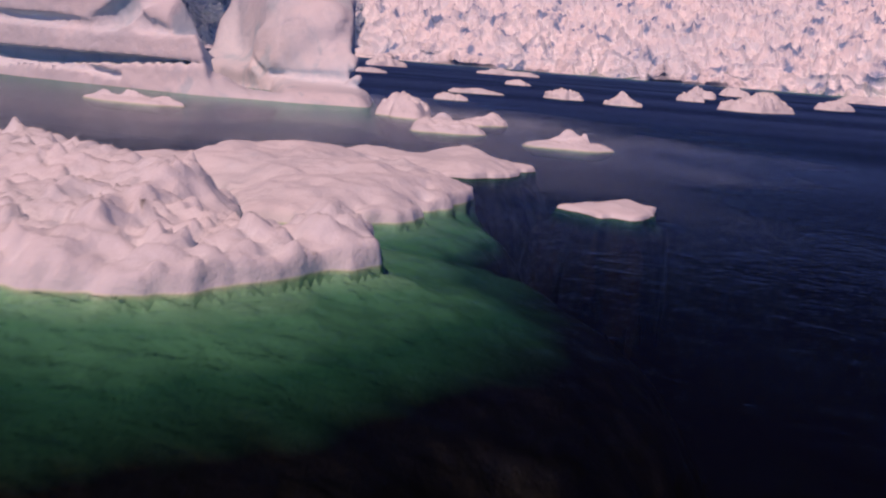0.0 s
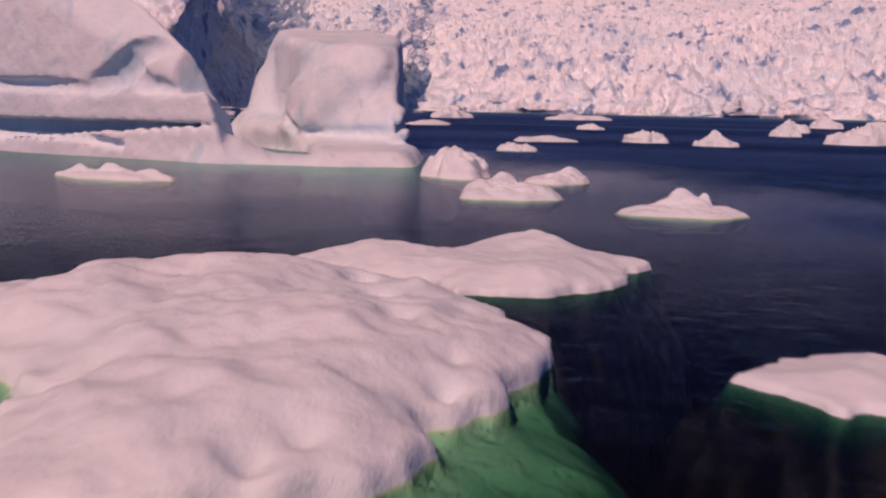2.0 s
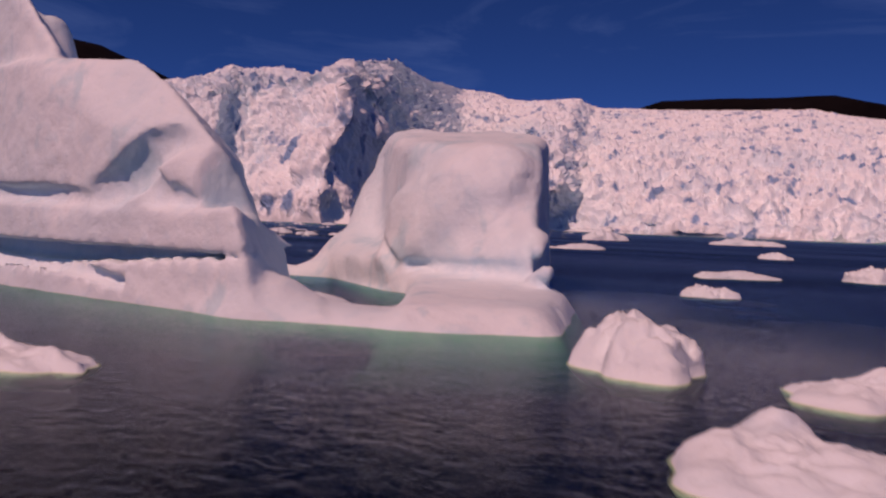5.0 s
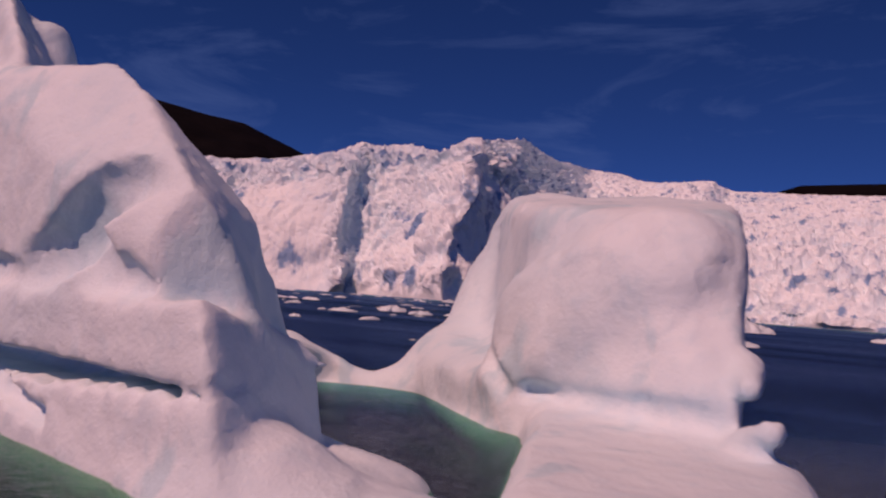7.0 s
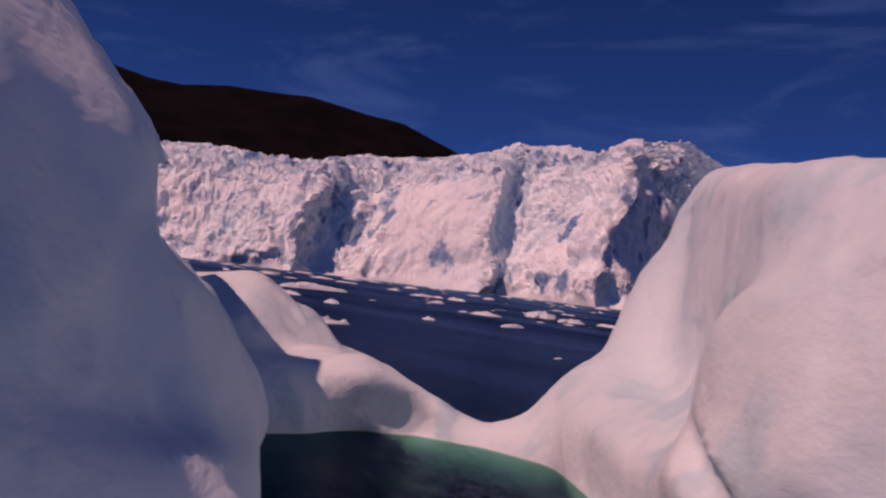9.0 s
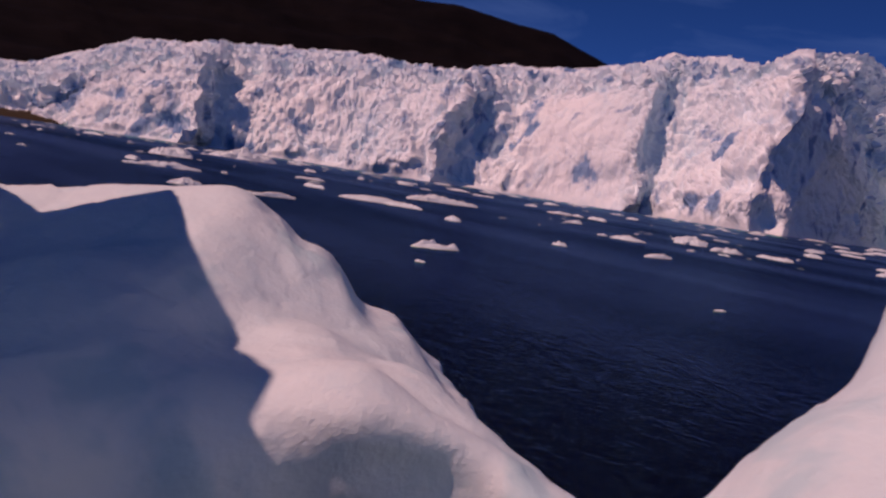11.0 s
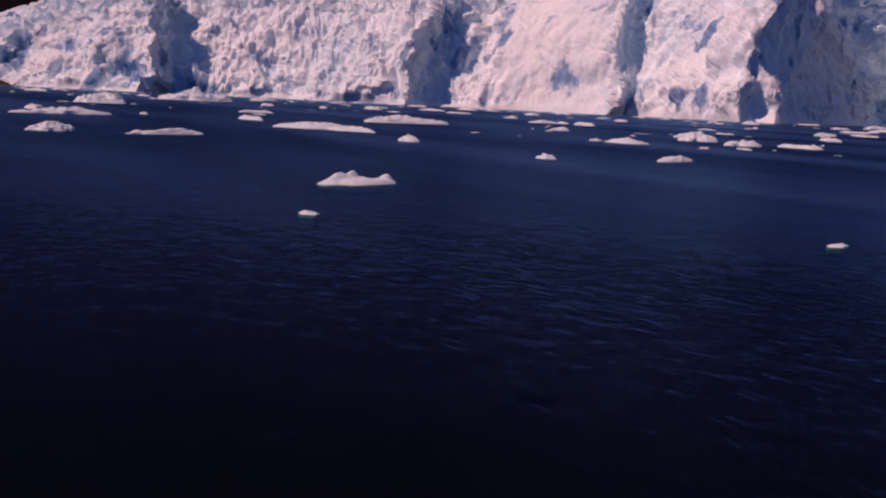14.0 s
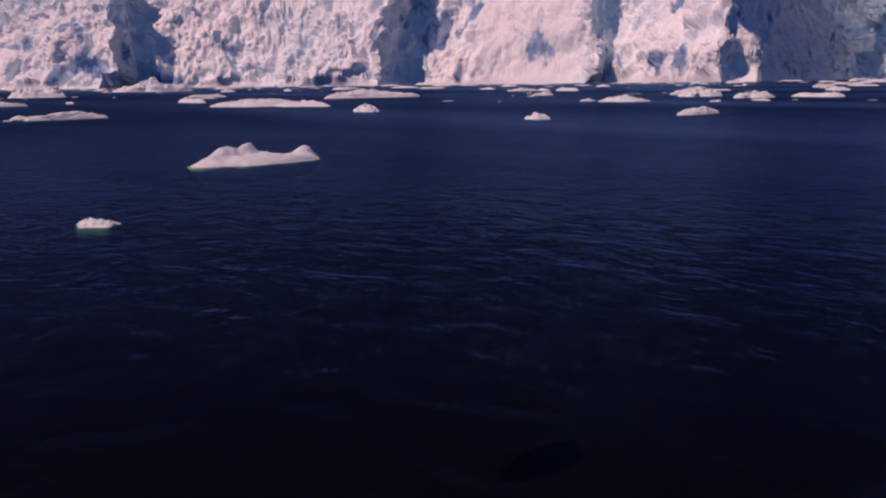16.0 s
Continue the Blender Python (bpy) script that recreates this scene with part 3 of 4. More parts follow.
def build_mountain(name, rows, far, near, label, seed):
    a0, a1 = max(r[0] for r in rows), min(r[0] for r in rows)
    az = np.linspace(a0, a1, 260)
    s = np.linspace(0, 1.25, 50)
    A, S = np.meshgrid(az, s, indexing="ij")
    R = near - 150 * ramp01(A, 75.0, 79.0)
    R = R + (far - R) * S
    crest = np.tan(np.radians(table(A, rows))) * far
    Z = -8 + crest * np.where(S < 1, np.clip(S, 0, 1) ** 1.35, 1 - (S - 1) * 1.2)
    q = np.radians(A)
    p = np.stack([HUB[0] - np.sin(q) * R, HUB[1] + np.cos(q) * R, Z], -1).reshape(-1, 3)
    p[:, 2] += ((ridged(p / np.array([420.0, 420.0, 900.0]), seed, 5) - 0.9) * 20 + fractal(p / 90, seed + 9, 3) * 6) * np.clip(S.ravel() * 2.5, 0, 1) * np.clip((1 - S.ravel()) * 4 + 0.12, 0.12, 1)
    n = len(s)
    i = np.arange(len(az) - 1)[:, None] * n + np.arange(n - 1)[None]
    quads = np.stack([i, i + 1, i + n + 1, i + n], -1).reshape(-1, 4)[:, ::-1]
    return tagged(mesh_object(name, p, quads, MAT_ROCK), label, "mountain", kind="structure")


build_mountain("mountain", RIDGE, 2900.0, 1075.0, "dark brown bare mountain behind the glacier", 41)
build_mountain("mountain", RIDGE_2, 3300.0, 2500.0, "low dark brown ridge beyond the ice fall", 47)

# ---------------------------------------------------------------- the large iceberg with the meltwater pool
def iceberg_shape(P):
    # right tower: its top falls towards the sun, the sides stand nearly upright
    tower = block(P, [(-27.8, 98.2), (-17.2, 94.6), (-22.3, 113.0), (-29, 119.5), (-40.0, 119), (-38.3, 112.5)], 11.4, (-0.01, 0.165), [0.20, 0.02, 0.1, 0.1, 0.0, 0.10], k=1.3)
    tower = sliced(P, tower, [(-0.45, -0.85, 0.27, -70.75)], 0.8)
    crease = (P[..., 2] * 0.62 + (P[..., 0] + 22.0) * 0.30 - (P[..., 1] - 97.0) * 0.72 - 3.6) / 1.0
    tower = smax(tower, crease, 0.6)
    knob = capsule(P, (-38.2, 116.0, 9.8), (-36.4, 117.0, 10.8), 1.6, 1.8)
    tower = smin(tower, knob, 1.6)
    swell = capsule(P, (-27.5, 100.5, 4.0), (-22.0, 99.5, 7.2), 3.0, 2.6)
    tower = smin(tower, smax(swell, tower - 1.0, 0.5), 1.2)
    foot = block(P, [(-24.2, 91.5), (-19.0, 80.2), (-11.8, 83.2), (-14.8, 95.5), (-22, 101), (-27.5, 98.5)], 1.2, (0.0, 0.02), [0.3, 0.9, 0.65, 0.2, 0.3, 0.4], k=0.8)
    cut = smin(capsule(P, (-27.0, 98.2, 1.8), (-21.5, 96.2, 1.9), 0.6, 0.75), capsule(P, (-21.5, 96.2, 1.9), (-14.8, 94.0, 2.2), 0.75, 0.85), 0.5)
    tower = smax(tower, -cut, 0.2)
    lump = smin(capsule(P, (-18.0, 97.6, 3.7), (-17.4, 95.9, 3.2), 0.7, 0.45), capsule(P, (-17.3, 95.2, 1.5), (-16.2, 93.9, 2.1), 0.6, 0.5), 0.25)
    fin = capsule(P, (-38.6, 115.8, 6.0), (-38.4, 110.8, 1.8), 2.9, 1.8)
    fin = smin(fin, capsule(P, (-38.4, 110.8, 1.4), (-39.6, 107.4, -0.5), 1.7, 1.45), 2.0)
    fin = smin(fin, capsule(P, (-38.0, 109.0, 0.9), (-28.8, 99.6, 0.2), 2.6, 1.7), 2.2)
    # rim behind the pool and the snowy hill
    rim = capsule(P, (-38.5, 107.6, -0.5), (-43.2, 105.7, -0.6), 1.4, 1.25)
    rim = smin(rim, capsule(P, (-43.2, 105.7, -0.6), (-46.6, 104.4, 0.7), 1.25, 1.8), 1.2)
    # a pitched snow hill: steep towards the sea, a gentle ridge towards the towers
    ex, ey = P[..., 0] + 55.3, P[..., 1] - 103.8
    run = 0.31 * ex + 0.61 * ey
    drifts = 0.035 * np.sin(7.0 * ex - 2.5 * ey + 1.5 * np.sin(1.3 * ey))
    slopes = [run + 0.27 * np.clip(run - 0.8, 0, 1) * np.sin(2 * math.pi * (run - 2.42) / 1.75) + drifts, 0.78 * (ex - 0.9), 1.2 * (0.66 * ey - 0.75 * ex) - 0.3, 0.50 * (0.35 * ex - 0.94 * ey), -0.10 * ex]
    hill = (P[..., 2] - 5.6 + slopes[0]) / 1.2
    for fall in slopes[1:]:
        hill = smax(hill, (P[..., 2] - 5.6 + fall) / 1.2, 0.35)
    hill = smax(hill, (0.40 * P[..., 0] + 0.916 * P[..., 1] + 0.30 * P[..., 2] - 80.5) / 1.05, 0.4)
    hill = smin(hill, capsule(P, (-54.2, 109.6, 0.7), (-53.9, 111.0, 0.4), 0.6, 0.25), 0.5)
    bench = smin(capsule(P, (-49.8, 103.4, 1.0), (-45.4, 102.4, 1.5), 1.6, 1.3), capsule(P, (-45.4, 102.4, 1.5), (-43.4, 104.4, 0.4), 1.3, 1.2), 0.6)
    hill = smin(hill, bench, 0.7)
    # left tower: upright front to the sun, its right flank in shade above a narrow ledge
    left = block(P, [(-58, 87.5), (-45, 83.0), (-36, 81.3), (-26.9, 80.4), (-26.5, 82.0), (-32.2, 88.9), (-41, 93.2), (-49.5, 95.8), (-59, 98)], 13.2, (-0.02, 0.02), [0.05, 0.02, 0.0, 0.06, 0.03, 0.12, 0.13, 0.1, 0.1], k=0.2)
    left = smax(left, ((P[..., 2] - 8.0) * 0.64 - (P[..., 1] - 81.0) + 0.10 * (P[..., 0] + 33)) / 1.19, 0.5)
    left = sliced(P, left, [(0.603, 0.362, 0.71, 17.85), (0.532, 0.485, 0.694, 30.56), (0.474, 0.502, 0.724, 34.24), (0.447, 0.562, 0.696, 39.77), (0.414, 0.692, 0.591, 51.01),
                            (0.37, 0.677, 0.636, 52.2), (0.323, 0.709, 0.627, 57.32), (0.669, 0.668, 0.327, 39.22), (0.61, 0.747, 0.265, 47.6), (0.553, 0.815, 0.176, 54.34), (0.446, 0.886, 0.124, 63.19)], 0.16)
    gully = smin(capsule(P, (-27.0, 83.6, 6.4), (-28.8, 85.6, 5.2), 0.8, 1.0), capsule(P, (-28.8, 85.6, 5.2), (-31.2, 88.2, 4.3), 1.0, 0.7), 0.3)
    left = smax(left, -gully, 0.2)
    # a narrow sunlit face turns into the dark flank
    left = smax(left, 0.757 * P[..., 0] - 0.649 * P[..., 1] + 0.06 * P[..., 2] + 74.34, 0.2)
    flank = 0.706 * P[..., 0] + 0.58 * P[..., 1] + 0.407 * P[..., 2] - 30.54
    left = smax(left, np.minimum(flank, 0.8 * (P[..., 0] + 30.3)), 0.25)
    rib = block(P, [(-46, 86), (-30, 83.6), (-29.6, 87.6), (-33.2, 90.8), (-46, 94)], 9.0, (0, 0), [0, 0.05, 0.05, 0.05, 0.0], k=0.4)
    rib = sliced(P, rib, [(0.345, 0.784, 0.516, 60.97), (0.402, 0.858, 0.321, 64.66), (0.283, 0.535, 0.796, 42.16), (0.472, 0.791, 0.39, 56.55), (0.61, 0.747, 0.265, 47.6), (0.669, 0.668, 0.327, 39.22), (0.314, 0.898, 0.307, 72.03), (0.496, 0.867, -0.053, 60.99)], 0.3)
    left = smin(left, rib, 0.3)
    left = smax(left, np.minimum(0.314 * P[..., 0] + 0.898 * P[..., 1] + 0.307 * P[..., 2] - 72.03, 8.7 - P[..., 2]), 0.15)
    upper = block(P, [(-66, 90.0), (-40.6, 82.3), (-43, 88), (-49.5, 94.0), (-58, 97), (-68, 98)], 19.3, (0.05, 0.0), [0.05, 0.1, 0.15, 0.2, 0.15, 0.1], k=0.8)
    upper = sliced(P, upper, [(0.084, -0.84, 0.538, -66.5), (0.0, 0.707, 0.707, 74.6), (0.610, 0.590, 0.529, 30.84)], 0.4)
    upper = smin(upper, capsule(P, (-49.2, 88.2, 15.2), (-50.4, 88.6, 16.2), 1.2, 1.4), 0.6)
    upper = smin(upper, capsule(P, (-47.8, 88.2, 14.0), (-48.6, 88.2, 16.0), 1.2, 1.2), 0.4)
    # added block, mostly out of view, to throw shade on the hill's flank
    upper = smin(upper, block(P, [(-74, 91.5), (-57.4, 88.8), (-55.7, 92), (-56.7, 97.5), (-74, 99)], 16.5, (-0.1, 0.0), [0.1, 0.1, 0.12, 0.15, 0.1], k=1.0), 0.8)
    upper = sliced(P, upper, [(-0.079, 0.767, 0.638, 83.0)], 0.3)
    # the back of the left tower falls away, so that the sun reaches the rib behind it
    back = 0.317 * P[..., 0] + 0.693 * P[..., 1] + 0.647 * P[..., 2] - 54.05
    left = smax(left, np.minimum(np.minimum(back, P[..., 1] - 84.3), np.minimum(0.6 * (P[..., 0] + 43.5), -0.7 * (P[..., 0] + 32.8))), 0.3)
    lip = smin(capsule(P, (-46.8, 92.0, 10.2), (-48.3, 94.7, 9.2), 0.9, 0.16), capsule(P, (-48.8, 91.6, 12.0), (-48.3, 94.7, 9.2), 0.9, 0.16), 0.3)
    left = smin(left, lip, 0.25)
    comb = smin(capsule(P, (-40.9, 89.9, 6.7), (-38.0, 90.9, 4.85), 0.4, 0.35), capsule(P, (-38.0, 90.9, 4.85), (-33.5, 89.5, 3.1), 0.35, 0.35), 0.3)
    left = smin(left, comb, 0.5)
    bank = smin(capsule(P, (-36.5, 90.4, -0.5), (-41, 92.3, 0.0), 0.9, 1.6), capsule(P, (-41, 92.3, 0.0), (-49.5, 97.2, 0.2), 1.9, 2.4), 1.0)
    body = smin(left, upper, 0.7)
    scoops = [((-36.9, 81.15, 5.5), (-35.2, 81.05, 6.0), 1.0, 1.2), ((-34.4, 80.9, 6.5), (-33.4, 80.8, 7.2), 1.35, 1.35), ((-32.8, 80.9, 7.9), (-31.9, 80.9, 8.3), 1.25, 1.2),
              ((-31.0, 80.9, 8.5), (-29.6, 80.7, 8.3), 0.95, 0.6), ((-32.6, 80.6, 5.9), (-32.0, 80.6, 5.5), 1.05, 0.95), ((-31.0, 80.45, 5.3), (-29.8, 80.4, 5.0), 0.95, 0.75), ((-33.6, 80.3, 5.2), (-33.2, 80.3, 5.0), 0.75, 0.7)]
    groove = capsule(P, (-52, 85.5, 5.6), (-37.5, 81.4, 5.3), 0.6, 0.5)
    for a, b, ra, rb in scoops:
        groove = np.minimum(groove, capsule(P, a, b, ra, rb))
    body = smax(body, -groove, 0.06)
    ledge = block(P, [(-42, 82.4), (-31, 80.4), (-24.9, 79.6), (-25.0, 81.4), (-27.9, 88.2), (-32.8, 90.8), (-42, 92.6)], 3.9, (0.03, -0.20), [0.02, 0.04, 0.30, 0.36, 0.26, 0.2, 0.0], k=0.4)
    ledge = sliced(P, ledge, [(0.511, 0.653, 0.558, 44.0), (0.466, 0.493, 0.735, 32.1), (0.475, 0.719, 0.508, 50.27), (0.472, 0.791, 0.39, 56.55), (0.586, 0.81, 0.0, 53.49), (0.496, 0.867, -0.053, 60.99)], 0.25)
    under = smin(capsule(P, (-26.6, 88.4, 1.4), (-30.0, 90.2, 1.5), 1.6, 1.1), capsule(P, (-30.0, 90.2, 1.5), (-36.5, 92.8, 1.6), 1.1, 0.9), 0.4)
    ledge = smax(ledge, -under, 0.2)
    ledge = smin(ledge, capsule(P, (-28.9, 84.6, 3.6), (-27.7, 86.4, 3.1), 0.55, 0.08), 0.25)
    body = smin(smin(body, ledge, 0.5), bank, 1.6)
    slot = block(P, [(-54, 81), (-34, 78.0), (-25.2, 77), (-25.1, 80.6), (-28.4, 82.5), (-54, 88.6)], 2.8, (0.006, 0.0), 0.0, low=1.75, k=0.25)
    # snow hangs ragged into the undercut
    teeth = 0.20 * np.abs(np.sin(2.1 * P[..., 0] + 1.9 * np.sin(0.83 * P[..., 0]))) + 0.07 * np.sin(5.3 * P[..., 0]) - 0.08
    slot = smax(slot, 1.70 + 0.068 * (P[..., 0] + 40) + teeth - P[..., 2], 0.12)
    # front apron that carries both towers
    apron = capsule(P, (-62, 91, 0.0), (-45, 85.3, 0.0), 2.0, 2.1)
    apron = smin(apron, capsule(P, (-45, 85.3, 0.0), (-33, 83.6, 0.0), 2.1, 2.2), 1.0)
    apron = smin(apron, capsule(P, (-33, 83.6, 0.0), (-26, 82.0, -0.3), 2.4, 2.6, 1.2), 1.2)
    apron = smin(apron, capsule(P, (-26, 82.2, -0.4), (-17, 83.2, -0.4), 2.6, 2.4, 2.2), 1.2)
    apron = smin(apron, capsule(P, (-30.5, 86.5, 0.0), (-25.2, 85.6, -0.5), 1.8, 2.0, 1.6), 1.0)
    body = smin(body, apron, 0.5)
    cave = smin(capsule(P, (-50, 85.2, 1.6), (-40.5, 82.6, 1.55), 0.75, 0.55), capsule(P, (-41.5, 82.5, 1.9), (-34.5, 81.2, 1.0), 0.45, 0.3), 0.2)
    body = smax(smax(body, -slot, 0.2), -cave, 0.2)
    out = smin(tower, foot, 0.5)
    out = smin(out, lump, 0.5)
    out = smin(out, fin, 2.0)
    crack = smin(capsule(P, (-32.6, 102.4, 5.2), (-30.6, 100.2, 3.6), 0.15, 0.4), capsule(P, (-30.6, 100.2, 3.6), (-27.2, 97.0, 1.2), 0.4, 0.55), 0.2)
    out = smax(out, -crack, 0.12)
    out = smin(out, rim, 1.4)
    out = smin(out, smin(hill, body, 1.8), 0.6)
    out = smin(out, capsule(P, (-47.2, 101.0, -0.4), (-48.6, 104.8, 0.0), 1.7, 1.9), 1.6)
    ledge = capsule(P, (-47.0, 99.6, 0.3), (-52, 98.8, 1.2), 1.8, 2.0)
    out = smin(out, ledge, 2.2)
    # sunken part
    base = block(P, [(-62, 87.5), (-45, 81.6), (-33, 80.2), (-21, 77.6), (-12.2, 83.0), (-14.5, 96), (-36, 105), (-62, 103)], -2.2, (0, 0), 0.25, k=1.0)
    base = smin(base, block(P, [(-30, 98), (-15, 94), (-20.5, 119), (-41, 121), (-41.5, 111)], -2.2, (0, 0), 0.2, k=1.0), 0.5)
    out = smin(out, base, 1.2)
    # pool
    pool = block(P, [(-29.5, 88.8), (-25, 88.4), (-24.3, 94.0), (-28, 98.0), (-36.4, 104.6), (-43.6, 104.6), (-45.6, 99), (-36.2, 94.0)], 1.8, (0, 0), 0.0, low=-0.3, k=0.9)
    pool = smin(pool, capsule(P, (-31, 93.5, -1.6), (-40, 100.5, -1.4), 3.4, 3.4, 1.3), 1.6)
    # the far end
    return smax(smax(out, -pool, 0.6), (-71.5 - P[..., 0]) * 0.85 + np.abs(P[..., 1] - 97.0) * 0.25, 1.5)


def iceberg_regions(c):
    """Which part each face belongs to, by its centre."""
    right = (c[:, 0] + 24) * 20 + (c[:, 1] - 90) * 18 > 0
    part = np.where(right, np.where(c[:, 2] > 1.2, 1, 3), np.where((c[:, 1] > 97.0) & (c[:, 0] < -41), 2, np.where(c[:, 2] > 1.75, 0, 3)))
    part = np.where(c[:, 2] < -0.04, 4, part)
    return part, [("tower", "tall tower with a grooved sunlit face and a shaded flank"), ("tower", "broad flat-topped tower over a blue undercut"),
                  ("snow_hill", "rounded snowy hill and low rim"), ("apron", "smooth low apron at the waterline"), ("sunken_shelf", "sunken part painted green, darker with depth")]


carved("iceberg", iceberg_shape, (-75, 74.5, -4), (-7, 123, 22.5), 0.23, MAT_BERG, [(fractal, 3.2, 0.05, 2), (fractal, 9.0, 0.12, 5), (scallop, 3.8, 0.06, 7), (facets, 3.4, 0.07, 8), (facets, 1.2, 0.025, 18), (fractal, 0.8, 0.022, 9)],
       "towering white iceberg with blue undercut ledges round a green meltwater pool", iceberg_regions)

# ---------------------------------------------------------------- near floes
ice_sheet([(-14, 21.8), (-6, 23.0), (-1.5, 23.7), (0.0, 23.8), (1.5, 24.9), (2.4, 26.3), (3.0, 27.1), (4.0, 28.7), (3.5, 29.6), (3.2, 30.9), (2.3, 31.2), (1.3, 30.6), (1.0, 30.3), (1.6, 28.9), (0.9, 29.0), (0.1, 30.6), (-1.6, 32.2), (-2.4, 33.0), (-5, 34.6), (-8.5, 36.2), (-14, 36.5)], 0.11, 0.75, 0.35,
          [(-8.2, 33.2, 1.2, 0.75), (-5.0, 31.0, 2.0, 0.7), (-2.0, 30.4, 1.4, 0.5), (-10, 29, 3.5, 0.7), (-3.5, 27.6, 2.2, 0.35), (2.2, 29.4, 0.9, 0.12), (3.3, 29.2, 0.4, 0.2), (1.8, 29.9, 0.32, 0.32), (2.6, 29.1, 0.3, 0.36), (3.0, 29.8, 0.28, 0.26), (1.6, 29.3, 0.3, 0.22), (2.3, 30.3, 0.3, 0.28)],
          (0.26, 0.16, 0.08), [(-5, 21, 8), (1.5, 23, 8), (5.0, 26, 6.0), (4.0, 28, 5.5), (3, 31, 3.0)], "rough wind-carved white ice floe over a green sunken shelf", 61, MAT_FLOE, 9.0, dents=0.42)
ice_sheet([(-0.6, 31.3), (0.8, 32.1), (1.5, 32.5), (3.0, 33.5), (3.5, 34.9), (3.2, 35.6), (4.0, 36.8), (4.5, 39.1), (3.2, 41.4), (1.9, 42.3), (0.8, 42.9), (-1.5, 43.2), (-4, 42.4), (-7, 40.5), (-8.4, 38.2), (-6.5, 36.4), (-3.4, 35.3), (-1.9, 34.8), (-2.2, 34.2), (-1.6, 33.0)], 0.10, 0.62, 0.22,
          [(-1.6, 41.2, 2.4, 0.45), (-4.0, 39.4, 2.0, 0.4), (0.5, 37.6, 2.0, 0.45), (1.6, 35.4, 1.4, 0.25), (2.6, 38.0, 1.2, 0.2), (-0.6, 34.2, 1.4, 0.2)],
          (0.05, 0.16, 0.02), [(3.6, 32.8, 2.8), (1, 31, 2.2), (4.9, 35.4, 1.8), (-4, 34.5, 2.0)], "smooth hummocked white ice floe with a green waterline", 81, MAT_FLOE_2, 3.0, dents=0.05,
          pits=[(-0.6, 42.2, 0.34, 0.29), (0.1, 41.3, 0.34, 0.36), (0.8, 40.3, 0.34, 0.42), (1.4, 39.3, 0.34, 0.36), (1.9, 38.4, 0.34, 0.26), (3.4, 35.6, 0.26, 0.27), (3.2, 36.4, 0.26, 0.26), (3.1, 37.2, 0.27, 0.17), (-0.4, 34.5, 0.51, 0.19), (0.3, 34.0, 0.42, 0.14), (1.9, 33.4, 0.3, 0.17), (2.2, 34.0, 0.26, 0.17), (4.2, 36.9, 0.26, 0.17)])
ice_sheet([(-4.0, 46.1), (-1.4, 44.5), (0.4, 44.4), (1.5, 43.9), (2.6, 43.9), (3.6, 44.0), (4.4, 45.0), (5.1, 46.2), (5.3, 47.6), (5.4, 48.8), (4.7, 49.3), (3.7, 50.2), (2.1, 51.3), (0.8, 50.4), (-0.8, 48.5), (-2.8, 48.0)], 0.08, 0.50, 0.10,
          [(2.2, 50.0, 1.4, 0.30), (-1.4, 47.4, 1.2, 0.18), (3.4, 45.6, 1.3, 0.1)],
          (0.03, 0.08, 0.015), [], "low flat snow-covered ice floe with a scalloped edge", 101, MAT_BRASH, 1.6)
ice_sheet([(6.5, 39.2), (7.6, 38.6), (8.6, 38.1), (9.7, 38.4), (10.1, 39.2), (10.2, 40.6), (9.3, 41.0), (8.0, 40.2)], 0.08, 0.34, 0.12,
          [(9.5, 40.0, 0.9, 0.22)], (0.0, 0.03, 0.01), [(10.9, 39.4, 0.7)], "flat white ice floe with a smooth back", 121, MAT_BRASH, 1.0)

